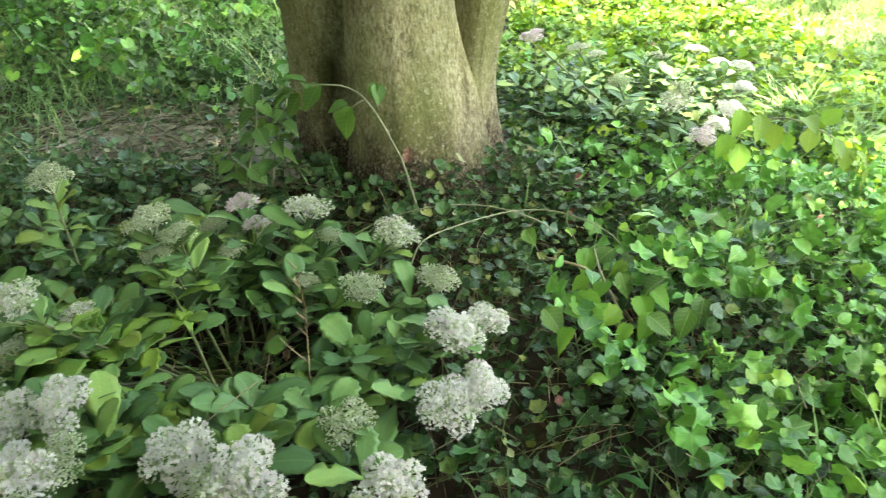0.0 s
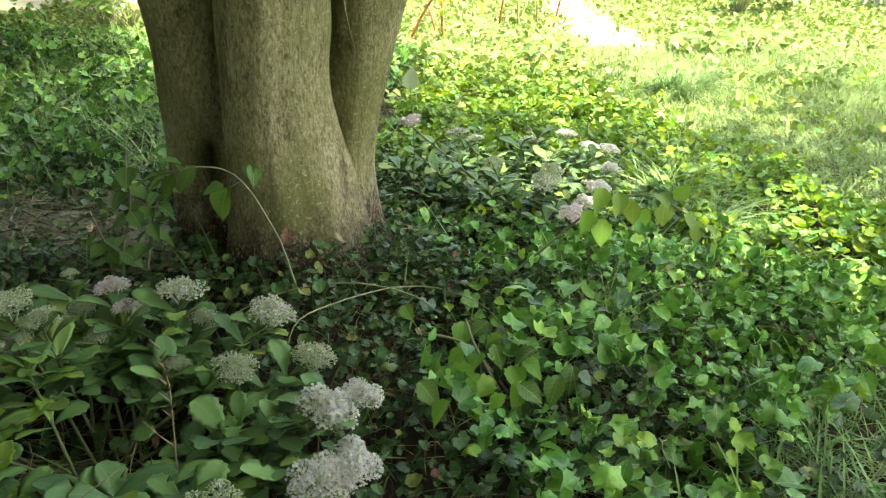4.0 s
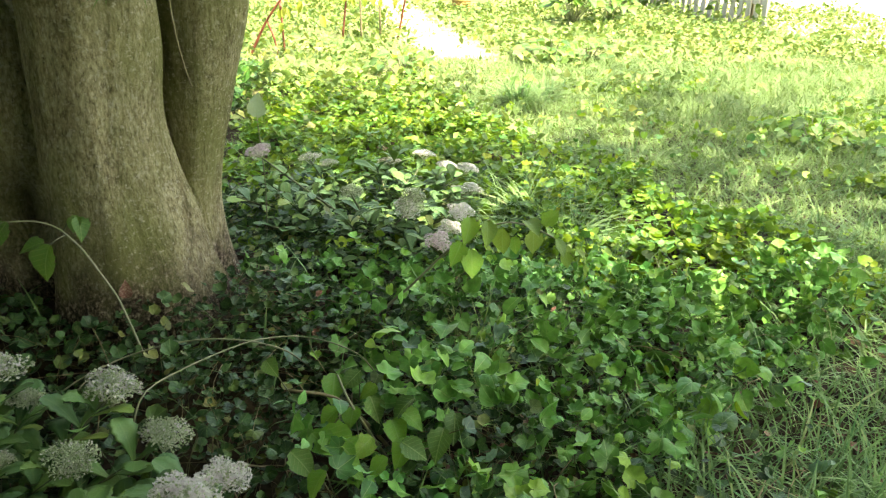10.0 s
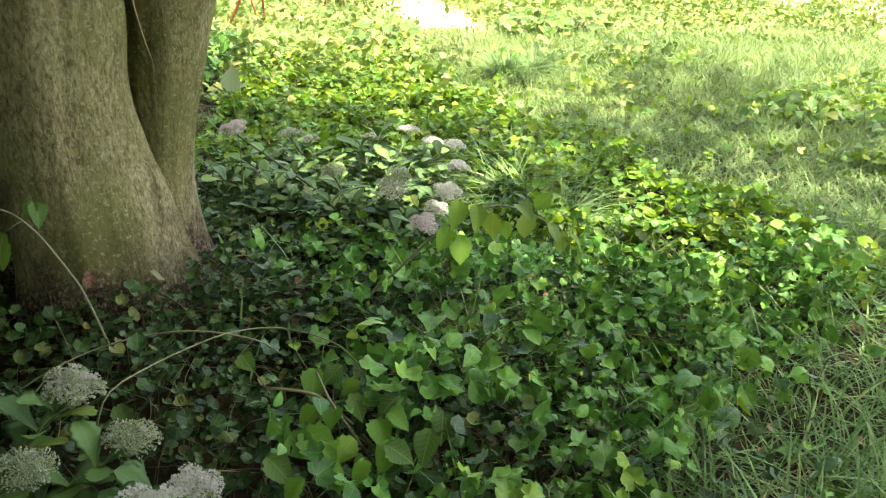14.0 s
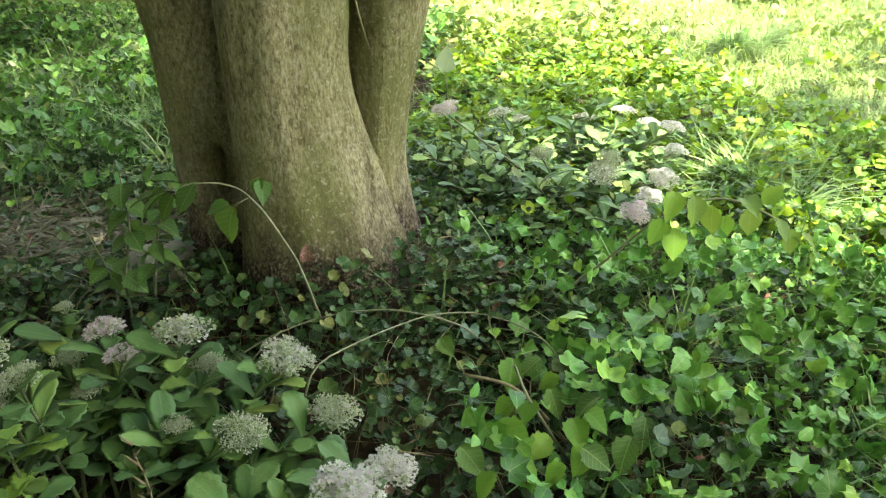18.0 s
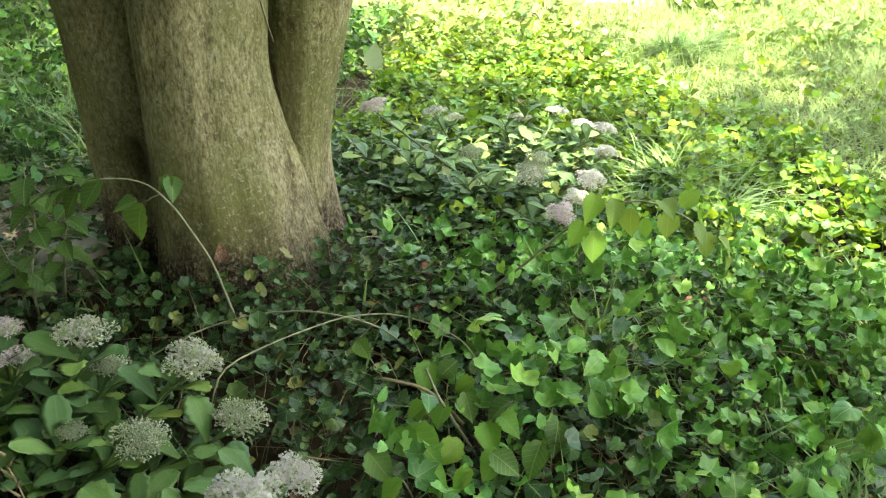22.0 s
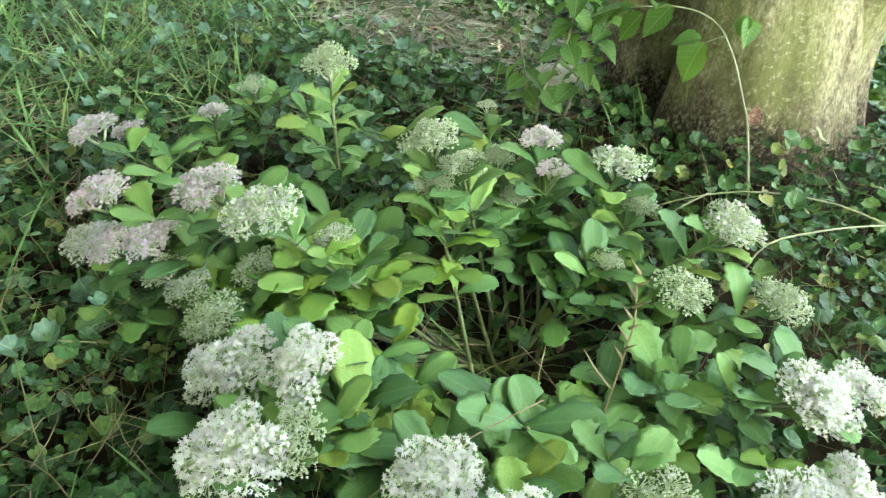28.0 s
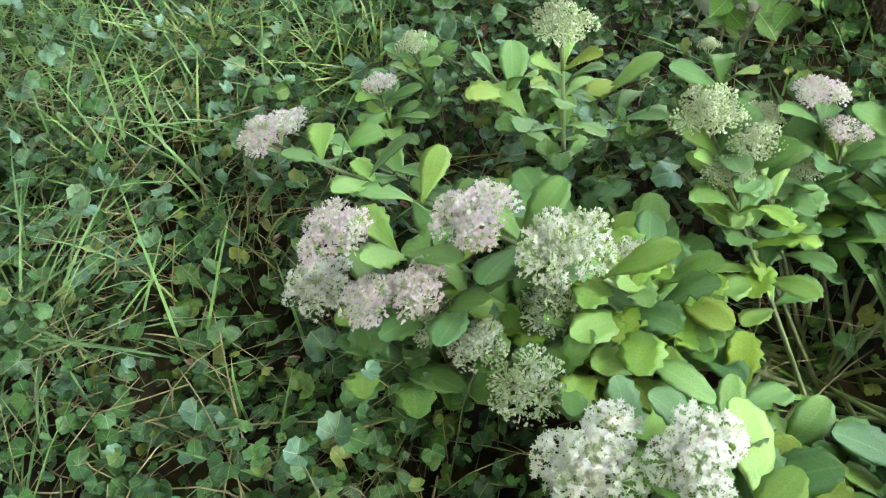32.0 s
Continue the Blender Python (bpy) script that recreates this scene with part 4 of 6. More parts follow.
def sedum_stem(plant, origin, tip, kind, radius, leaves=9, size=0.072, start=0.45, bow=0.05, root=0.0, flat=0.92):
    """One stem from the plant's heart to its tip, with leaves in pairs and, where it flowers, a head."""
    o = Vector(origin)
    base = Vector((srand.gauss(0, 0.035), srand.gauss(0, 0.035), 0.0))
    end = Vector(tip) - o
    base = base + Vector((end.x * root, end.y * root, 0))
    pts = []
    for i in range(9):
        t = i / 8
        p = base + (end - base) * t
        p.z = base.z + (end.z - base.z) * (t ** 1.35) + bow * math.sin(math.pi * t) * 0.5
        pts.append(p)
    st = part("stem", mesh_arrays("stem", *tube([tuple(p) for p in pts], np.linspace(0.0042, 0.0028, 9), 7)), SEDUM_STEM, plant)
    turn = srand.uniform(0, 6.28)
    for i in range(leaves):
        t = start + (1 - start) * (i // 3 * 3 + 0.4 + 0.35 * (i % 3)) / leaves * (0.9 if kind else 0.97)
        k = min(7, int(t * 8))
        p = pts[k].lerp(pts[k + 1], t * 8 - k)
        d = (pts[k + 1] - pts[k]).normalized()
        s1 = d.orthogonal().normalized()
        s2 = d.cross(s1)
        a = turn + (i // 3) * 1.05 + (i % 3) * 2.09 + srand.uniform(-0.3, 0.3)
        out = Vector((math.cos(a), math.sin(a), 0.12 + (0.35 if t > 0.78 else 0.1) + srand.uniform(-0.3, 0.4))) + d * 0.3
        add_leaf(st, p, out, Vector((0, 0, 1)), size * srand.uniform(0.8, 1.25) * (1 - 0.3 * (t > 0.92)), srand.uniform(-0.35, 0.35))
    if kind:
        radius = radius * (1.18 if kind in ("mixed", "green") else 1.1)
        pts[-1] = pts[-1] + Vector((0, 0, 0.012))
        pm, bmn, stalks = srand.choice(HEADS[kind])
        d = (pts[-1] - pts[-2]).normalized()
        lean = Vector((d.x * 0.35, d.y * 0.35 - 0.12, 1)).normalized()
        m = Matrix.Translation(pts[-1]) @ lean.to_track_quat("Z", "Y").to_matrix().to_4x4() @ Matrix.Rotation(srand.uniform(0, 6.28), 4, "Z") @ Matrix.Diagonal((radius, radius * srand.uniform(0.85, 1.0), radius * flat * srand.uniform(0.9, 1.05), 1))
        part("flower_stalk", stalks, BUD, st, m=m)
        if pm:
            part("flower_head", pm, PETAL_PINK if kind == "pink" else PETAL_WHITE, st, m=m)
        if bmn:
            tagged(part("bud_head", bmn, BUD, st, m=m), kind="stuff")


HEART_AT = (-0.544, 1.507, float(gz(-0.544, 1.507)))
sedum = thing("sedum_plant", *HEART_AT, "splayed fleshy green sedum with white and pink flower heads", "plant", "flowering sedums")
for x, y, z, kind, r in (
        (-0.088, 1.532, 0.255, "white", 0.055), (-0.048, 1.618, 0.232, "white", 0.042), (-0.306, 1.834, 0.272, "mixed", 0.048), (-0.186, 1.754, 0.22, "green", 0.045),
        (-0.018, 1.433, 0.22, "white", 0.05), (-0.06, 1.375, 0.215, "white", 0.055), (-0.532, 1.871, 0.29, "mixed", 0.05), (-0.685, 1.84, 0.3, "pink", 0.042),
        (-0.63, 1.8, 0.275, "pink", 0.034), (-0.815, 1.665, 0.33, "green", 0.05), (-0.735, 1.65, 0.315, "green", 0.038), (-0.76, 1.6, 0.29, "green", 0.034),
        (-1.054, 1.67, 0.405, "green", 0.045), (-1.427, 1.397, 0.25, "pink", 0.048), (-1.47, 1.5, 0.19, "pink", 0.035), (-1.39, 1.66, 0.2, "pink", 0.03), (-1.019, 1.33, 0.312, "pink", 0.056),
        (-0.892, 1.327, 0.32, "mixed", 0.056), (-0.764, 1.129, 0.23, "white", 0.062), (-0.659, 1.159, 0.262, "white", 0.056), (-1.204, 1.217, 0.185, "white", 0.05),
        (-1.188, 1.245, 0.275, "pink", 0.052), (-1.052, 1.232, 0.25, "pink", 0.045), (-1.1, 1.19, 0.24, "pink", 0.04), (-0.64, 1.02, 0.24, "white", 0.062),
        (-0.6, 1.075, 0.24, "green", 0.042), (-0.43, 1.135, 0.24, "white", 0.055), (-0.3, 1.12, 0.24, "white", 0.06), (-0.34, 1.08, 0.23, "mixed", 0.05),
        (-0.2, 1.265, 0.24, "green", 0.042), (-0.09, 1.155, 0.24, "white", 0.052), (-0.324, 1.658, 0.24, "green", 0.042), (-0.454, 1.671, 0.23, "green", 0.025),
        (-0.666, 1.728, 0.24, "green", 0.03), (-0.755, 1.81, 0.25, "green", 0.034), (-0.47, 1.834, 0.245, "green", 0.034), (-0.89, 1.985, 0.25, "green", 0.02),
        (-0.952, 1.217, 0.21, "mixed", 0.035), (-0.872, 1.192, 0.21, "green", 0.045), (-0.896, 1.31, 0.22, "green", 0.042), (-1.02, 1.225, 0.21, "green", 0.035),
        (-0.83, 1.42, 0.25, "mixed", 0.03), (-1.39, 1.78, 0.22, "green", 0.03)):
    upright = x < -1.0 and y > 1.6
    sedum_stem(sedum, HEART_AT, (x, y, z), kind, r, leaves=srand.choice((12, 15)), size=0.062 if upright else 0.074, start=0.42 if upright else 0.52, root=0.86 if upright else 0.0)
for i in range(24):
    a = srand.uniform(0, 6.28)
    d = srand.uniform(0.28, 0.48) if math.cos(a) > -0.3 else srand.uniform(0.3, 0.75)
    x, y = HEART_AT[0] + d * math.cos(a), HEART_AT[1] + 0.8 * d * math.sin(a)
    sedum_stem(sedum, HEART_AT, (x, y, srand.uniform(0.15, 0.24)), None, 0, leaves=srand.choice((11, 13, 14)), size=0.084, start=0.4, root=0.55)

HEART_B = (0.16, 3.1, float(gz(0.16, 3.1)))
sedum_b = thing("sedum_plant", *HEART_B, "fleshy green sedum leaning in shade beside the tree, white flower heads", "plant", "flowering sedums")
for x, y, z, kind, r in (
        (-0.179, 2.836, 0.43, "pink", 0.045), (-0.1, 3.46, 0.225, "white", 0.05), (-0.03, 3.44, 0.21, "white", 0.04), (0.203, 3.53, 0.19, "white", 0.05), (0.34, 3.46, 0.245, "white", 0.05),
        (0.43, 3.51, 0.185, "white", 0.05), (0.5, 3.36, 0.22, "white", 0.05), (0.508, 3.19, 0.2, "white", 0.045), (0.46, 3.2, 0.19, "white", 0.035), (0.275, 2.8, 0.262, "white", 0.052),
        (0.29, 2.84, 0.29, "green", 0.045), (0.361, 2.615, 0.23, "pink", 0.045), (0.44, 2.85, 0.235, "white", 0.05), (0.4, 2.75, 0.22, "white", 0.04), (0.1, 2.82, 0.31, "green", 0.04), (0.45, 2.95, 0.2, "white", 0.045)):
    sedum_stem(sedum_b, HEART_B, (x, y, z + 0.03), "mixed" if kind == "white" and x < 0.3 else kind, r * 0.85, leaves=9, size=0.06, start=0.35, flat=0.7)
for i in range(30):
    a = srand.uniform(0, 6.28)
    d = srand.uniform(0.15, 0.5)
    sedum_stem(sedum_b, HEART_B, (HEART_B[0] + d * math.cos(a), HEART_B[1] + d * math.sin(a), srand.uniform(0.16, 0.27)), None, 0, leaves=12, size=0.062, start=0.4, root=0.4)


# ---- low plants ----
def clear(x, y):
    return ~in_trunk(x, y)


def patchy(x, y, s, seed):
    return 0.5 + 0.5 * np.sin(x * s + seed + 1.5 * np.sin(y * s * 0.8)) * np.sin(y * s * 1.1 + seed * 2 + np.sin(x * s))


def litter_patch(x, y):
    return np.exp(-(((x + 1.5) / 0.42) ** 2 + ((y - 2.65) / 0.38) ** 2) ** 2)


def ivy_density(x, y):
    d = smooth01(1.3, 0.2, x) * smooth01(4.0, 3.2, y) + 0.5 * smooth01(-1.2, -1.6, x)
    d = np.clip(d, 0, 1) * (0.4 + 0.6 * patchy(x, y, 5, 1.0)) * (1 - 0.75 * smooth01(-1.5, -2.0, x) * smooth01(1.2, 1.7, y))
    heart = np.exp(-(((x + 0.55) / 0.42) ** 2 + ((y - 1.5) / 0.3) ** 2) ** 2)
    return np.where(clear(x, y), d * (1 - 0.85 * heart) * (1 - 0.9 * litter_patch(x, y)), 0)


x, y = spots(94000, (-3.0, 1.3, 0.3, 4.0), ivy_density)
close = (x > -2.1) & (x < 0.9) & (y > 0.6) & (y < 2.4) & (rng.random(len(x)) < 0.42)
xn, yn = x[close], y[close]
x, y = x[~close], y[~close]
ln = rng.uniform(0.03, 0.1, len(xn))
stuff("ground_ivy", shapes(KIDNEYS, xn, yn, 0.013 + 0.026 * rng.random(len(xn)) ** 1.7, ln, 0.42)
      + shapes(KIDNEYS_LOW, x, y, 0.014 + 0.02 * rng.random(len(x)) ** 1.5, rng.uniform(0.004, 0.085, len(x)), 0.55), IVY, "dense round-leaved ground ivy, dark green", "ground cover")
xm, ym = spots(1500, (-2.4, 1.2, 0.5, 2.3), lambda x, y: np.where(clear(x, y), 0.1 + 0.9 * smooth01(-0.8, -1.2, x), 0) * (1 - np.exp(-(((x + 0.6) / 0.5) ** 2 + ((y - 1.45) / 0.35) ** 2) ** 2)))
lm = rng.uniform(0.05, 0.13, len(xm))
stuff("mallow_leaves", shapes(MALLOWS, xm, ym, rng.uniform(0.02, 0.046, len(xm)), lm, 0.55), MALLOW, "larger rounded blue-green leaves over the ground ivy", "ground cover")
STALK = plain_material("leaf_stalk", [(0.35, (0.07, 0.085, 0.035)), (0.55, (0.14, 0.14, 0.065)), (0.7, (0.2, 0.13, 0.08))], 25, 0.6, 0.1, 0.001)
stuff("leaf_stalks", [stalk_layer(xn[::2], yn[::2], ln[::2]), stalk_layer(xm, ym, lm, 0.0011)], STALK, "thin green and brownish stalks under the ground ivy leaves", "stalks")


WAY = ((0.78, 6.4), (0.92, 5.5), (1.24, 4.7), (1.56, 4.25), (1.8, 3.75), (2.08, 3.3), (2.5, 2.7))


def lawn(x, y):
    """The mown way that winds from the bed's front corner off to the back."""
    edge = 0.07 * np.sin(3.1 * x + 2.3 * y) + 0.05 * np.sin(7.3 * x - 5.1 * y)
    away = np.full(np.shape(x), 99.0)
    for (ax, ay), (bx, by) in zip(WAY, WAY[1:]):
        dx, dy = bx - ax, by - ay
        k = np.clip(((x - ax) * dx + (y - ay) * dy) / (dx * dx + dy * dy), 0, 1)
        away = np.minimum(away, np.hypot(x - ax - k * dx, y - ay - k * dy))
    far = smooth01(0.5, 0.34, away + edge)
    front = smooth01(-0.1, 0.14, x - y + 1.0 + edge) * smooth01(3.0, 2.6, y)
    return np.clip(np.maximum(far, front), 0, 1)


def rough(x, y):
    """Long grass and weeds on the far side of the mown way."""
    return smooth01(-0.4, -0.15, x + 0.62 * y - 4.75) * smooth01(2.6, 3.0, y) * smooth01(0.9, 1.2, x) * (1 - lawn(x, y))


def weed_islands(x, y):
    """Clumps of broad weeds standing in the long grass."""
    d = 0.0
    for cx, cy, r in ((2.03, 6.05, 0.42), (2.5, 4.65, 0.3), (3.1, 4.85, 0.42), (2.5, 3.62, 0.3), (2.95, 4.1, 0.25), (1.75, 5.75, 0.25)):
        d = np.maximum(d, np.exp(-(((x - cx) / r) ** 2 + ((y - cy) / r) ** 2) ** 2))
    return d


def sunny_way(x, y):
    """The trodden strip that runs on to the back, pale and nearly bare."""
    return np.exp(-((x - 0.84 + 0.17 * (y - 6.3)) / 0.3) ** 4) * smooth01(5.5, 7.0, y)


def broad_density(x, y):
    d = smooth01(-0.05, 0.65, x + 0.4 * (y - 2)) * (1 - 0.97 * lawn(x, y)) * (1 - rough(x, y) * (1 - 0.8 * weed_islands(x, y))) * smooth01(6.2, 4.8, y) * (1 - 0.7 * np.exp(-(((x - 0.16) / 0.42) ** 2 + ((y - 3.05) / 0.42) ** 2) ** 2))
    d = d * (1 - 0.5 * smooth01(1.1, 0.5, x) * smooth01(2.5, 2.0, y))
    return np.where(clear(x, y), d * (0.5 + 0.5 * patchy(x, y, 3.5, 2.0)), 0)


x, y = spots(112000, (-0.6, 3.8, 0.6, 6.2), broad_density)
kind = rng.random(len(x))
near = (y < 2.75) & (x < 1.6)
size = 0.012 + np.where(near, 0.036, 0.03) * rng.random(len(x)) ** np.where(near, 2.2, 1.5)
lift = rng.uniform(0.015, np.where(near, 0.14, 0.08), len(x))


def some(which):
    return x[which], y[which], size[which], lift[which]


stuff("broad_leaved_weeds", shapes(HEARTS_LOW, *some(~near & (kind < 0.38)), 0.5)
      + shapes(LOBED_LOW, *some(~near & (kind >= 0.38) & (kind < 0.72)), 0.5) + [leaf_layer(OVAL, *some(near & (kind > 0.93)), 0.65), leaf_layer(FAR_OVAL, *some(~near & (kind > 0.9)), 0.6)], BROAD, "mixed heart-shaped and oval weed leaves, bright green", "ground cover")
xb, yb = spots(1900, (-0.1, 1.1, 0.9, 2.5), lambda x, y: 0.8 * np.exp(-(((x - 0.45) / 0.4) ** 2 + ((y - 1.65) / 0.6) ** 2) ** 2) * smooth01(0.3, 0.6, patchy(x, y, 6, 0.4)))
nb = len(xb)
stuff("lobed_weeds", shapes(LOBED, *some(near & (kind >= 0.4) & (kind <= 0.93)), 0.6) + shapes(HEARTS, *some(near & (kind < 0.4)), 0.6) + shapes(LOBED + TOOTHED_SHAPES, xb, yb, rng.uniform(0.024, 0.052, nb), rng.uniform(0.07, 0.17, nb), 0.5)
      + shapes(LOBED_LOW, *some(~near & (kind >= 0.72) & (kind <= 0.9)), 0.5), LOBED_LEAF, "shallow-lobed crinkled weed leaves, fresh green", "ground cover")


def weed_density(x, y):
    left = smooth01(-0.7, -1.1, x) * smooth01(2.7, 3.6, y) * smooth01(7.3, 6.6, y)
    back = smooth01(4.3, 5.0, y) * (1 - 0.9 * lawn(x, y) * smooth01(9, 7, y)) * (1 - 0.95 * rough(x, y) * smooth01(6.9, 6.2, y))
    right = 0.9 * rough(x, y) * weed_islands(x, y)
    d = np.clip(np.maximum(np.maximum(left, back), right), 0, 1) * (1 - 0.94 * sunny_way(x, y))
    return np.where(clear(x, y), d * (0.22 + 0.78 * patchy(x, y, 2.3, 4.0)), 0)


x, y = spots(84000, (-4.5, 6, 2.8, 11), weed_density)
xl, yl = spots(26000, (-3.8, -0.7, 2.8, 6.6), weed_density)
x, y = np.concatenate([x, xl]), np.concatenate([y, yl])
mix = rng.permutation(len(x))
x, y = x[mix], y[mix]
tall = np.where(x < -0.9, np.where(y > 5.4, 0.1, 0.24), 0.16) * (0.25 + 1.0 * patchy(x, y, 2.3, 4.0) ** 1.5)
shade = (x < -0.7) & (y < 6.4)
sz = rng.uniform(0.03, 0.065, len(x)) * np.where(shade, 0.8, 1)
up = rng.uniform(0.02, 1, len(x)) * tall
pick = rng.random(len(x)) < 0.5


def weeds(tmpl, which):
    return leaf_layer(tmpl, x[which], y[which], sz[which], up[which], 0.65)


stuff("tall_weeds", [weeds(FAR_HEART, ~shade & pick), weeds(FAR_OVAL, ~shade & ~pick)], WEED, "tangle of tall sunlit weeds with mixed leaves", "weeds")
light = rng.random(len(x)) < 0.4
# shade left of the trunk is put into the colour by the darker ivy material
stuff("shaded_weeds", [weeds(FAR_HEART, shade & pick & ~light), weeds(FAR_OVAL, shade & ~pick & ~light)], IVY, "knee-high weeds with mixed leaves, the tree's shade put into a darker green", "weeds")
stuff("fresh_weeds", [weeds(HEARTS_LOW[0], shade & pick & light), weeds(LOBED_LOW[0], shade & ~pick & light)], LOBED_LEAF, "fresh green weeds among darker ones in the tree's shade", "weeds")


def grass_density(x, y):
    g = lawn(x, y)
    left = 0.7 * smooth01(-1.35, -1.85, x) * smooth01(0.8, 1.5, y) * (0.35 + 0.65 * patchy(x, y, 3, 1.0)) + 0.05 + 0.24 * smooth01(0.1, 0.6, x) * smooth01(3.2, 2.6, y) + 0.8 * np.exp(-(((x - 0.8) / 0.2) ** 2 + ((y - 3.6) / 0.25) ** 2))
    return np.where(clear(x, y), np.maximum(g * smooth01(3.6, 2.8, y), left) * (1 - 0.9 * litter_patch(x, y)), 0)


x, y = spots(92000, (-4, 5, 0.6, 4.5), grass_density)
ga = blades(x, y, rng.uniform(0.07, 0.21, len(x)) * np.where(x < -1.2, 1.25, 1), 0.95)
x, y = spots(30000, (-2, 6, 4.0, 9.5), lambda x, y: np.maximum(lawn(x, y), 0.3) * (1 - 0.6 * sunny_way(x, y)))
gb = blades(x, y, rng.uniform(0.05, 0.13, len(x)), 0.9, True)
x, y = spots(92000, (0.5, 4.2, 2.6, 6.9), lambda x, y: np.maximum(0.95 * lawn(x, y), 0.7 * rough(x, y)))
gd = blades(x, y, rng.uniform(0.04, 0.09, len(x)) + 0.08 * rough(x, y) * rng.random(len(x)), 0.85, True)
stuff("dry_grass", [gb, gd], DRY_GRASS, "short sunlit grass, pale and partly dry", "grass")
x, y = spots(5000, (-3.8, -0.85, 2.9, 6.2), lambda x, y: 0.35 + 0.65 * patchy(x, y, 2.6, 2.2))
gc = blades(x, y, rng.uniform(0.16, 0.36, len(x)), 0.9)
stuff("grass", [ga, gc], GRASS, "uncut green grass with some dry blades", "grass")

# dry mulch: twigs and chips
x, y = spots(12000, (-2.2, -0.9, 2.0, 3.4), litter_patch)
n = len(x)
CHIP = (np.array([(-0.06, 0, 0), (0.06, 0, 0), (0.05, 1, 0.02), (-0.05, 1, 0), (0, 0.5, 0.1)]), np.array([(0, 1, 4), (1, 2, 4), (2, 3, 4), (3, 0, 4)]))
stuff("twig_mulch", [many(CHIP, np.stack([x, y, gz(x, y) + rng.uniform(0.002, 0.02, n)], 1), frames_for(n, rng.uniform(0, 6.28, n), rng.normal(0, 0.12, n), rng.normal(0, 0.5, n)), np.stack([rng.uniform(0.03, 0.07, n), rng.uniform(0.03, 0.17, n), rng.uniform(0.03, 0.07, n)], 1))], LITTER, "dry brown twigs and grass clippings on bare soil", "mulch")

# ---- single plants and small things ----
SHOOT_LEAF = leaf_material("shoot_leaf", [(0, (0.035, 0.1, 0.025)), (0.6, (0.06, 0.15, 0.035)), (1, (0.09, 0.19, 0.04))], (0.24, 0.42, 0.05), 0.22, 0.5, 60, True, vein=0.5)
LIME_LEAF = leaf_material("lime_leaf", [(0, (0.0831, 0.248, 0.0345)), (0.6, (0.127, 0.323, 0.046)), (1, (0.196, 0.36, 0.0575))], (0.34, 0.5, 0.06), 0.4, 0.5, 60, True, vein=0.5)
# sun on the back shrubs is put into this yellower leaf colour
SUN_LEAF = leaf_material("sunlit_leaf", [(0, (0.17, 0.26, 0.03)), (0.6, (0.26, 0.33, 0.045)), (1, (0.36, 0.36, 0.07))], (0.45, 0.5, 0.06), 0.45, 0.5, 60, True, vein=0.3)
ROSE_LEAF = leaf_material("drooping_leaf", [(0, (0.075, 0.17, 0.035)), (0.6, (0.12, 0.22, 0.045)), (1, (0.2, 0.27, 0.05))], (0.34, 0.5, 0.06), 0.35, 0.5, 60, True, vein=0.45)
PALE_LEAF = leaf_material("pale_leaf", [(0, (0.3, 0.42, 0.25)), (1, (0.4, 0.5, 0.32))], (0.5, 0.6, 0.35), 0.3, 0.6, 60, True)
DEAD_LEAF = plain_material("dead_leaf", [(0.35, (0.09, 0.035, 0.025)), (0.5, (0.16, 0.075, 0.055)), (0.62, (0.36, 0.27, 0.22))], 60, 0.7, 0.3, 0.002)
CANE = plain_material("green_cane", [(0.35, (0.122, 0.137, 0.0792)), (0.55, (0.209, 0.223, 0.144)), (0.72, (0.302, 0.302, 0.223))], 70, 0.65, 0.3, 0.002)
RED_STEM = plain_material("red_stem", [(0.35, (0.09, 0.0255, 0.017)), (0.6, (0.21, 0.068, 0.0425))], 40, 0.6, 0.3, 0.003)
STRAW = plain_material("straw", [(0.35, (0.135, 0.101, 0.0562)), (0.6, (0.255, 0.21, 0.135))], 60, 0.8, 0.2, 0.002)
STONE = plain_material("stone", [(0.3, (0.1, 0.1, 0.085)), (0.5, (0.2, 0.2, 0.17)), (0.7, (0.36, 0.36, 0.32))], 30, 0.9, 0.6, 0.006)
WICKER = plain_material("wicker", [(0.3, (0.2, 0.12, 0.04)), (0.6, (0.42, 0.28, 0.1))], 40, 0.7, 0.5, 0.004)


def toothed(widths, ys, fold, droop, tooth=0.03, ridge=0.02):
    """A leaf of five rows across, with a toothed edge and raised veins."""
    v, fa = [], []
    for i, (w, y) in enumerate(zip(widths, ys)):
        w = max(0.004, w + (tooth if i % 2 else -tooth) * (0 < i < len(ys) - 1))
        z = -droop * y * y
        k = ridge if i % 2 else -ridge
        v += [(-w, y - 0.25 * w * (i % 2), z + fold * w), (-w * 0.5, y, z + fold * 0.35 * w + k), (0, y, z), (w * 0.5, y, z + fold * 0.35 * w + k), (w, y - 0.25 * w * (i % 2), z + fold * w)]
    for i in range(len(ys) - 1):
        for j in range(4):
            a = 5 * i + j
            fa.append((a, a + 1, a + 6, a + 5))
    return mesh_arrays("toothed_leaf", np.array(v), np.array(fa))


Y11 = np.linspace(0, 1, 12)
TOOTHED = [toothed([0.02, 0.15, 0.26, 0.33, 0.37, 0.385, 0.37, 0.33, 0.27, 0.19, 0.1, 0.004], Y11, 0.2 + 0.16 * i, 0.12 + 0.2 * i, 0.02) for i in range(3)]
NARROW = [toothed([0.03, 0.12, 0.19, 0.23, 0.25, 0.25, 0.24, 0.21, 0.17, 0.11, 0.06, 0.004], Y11, 0.3, 0.2 + 0.1 * i, 0.012) for i in range(2)]
lrand = random.Random(21)


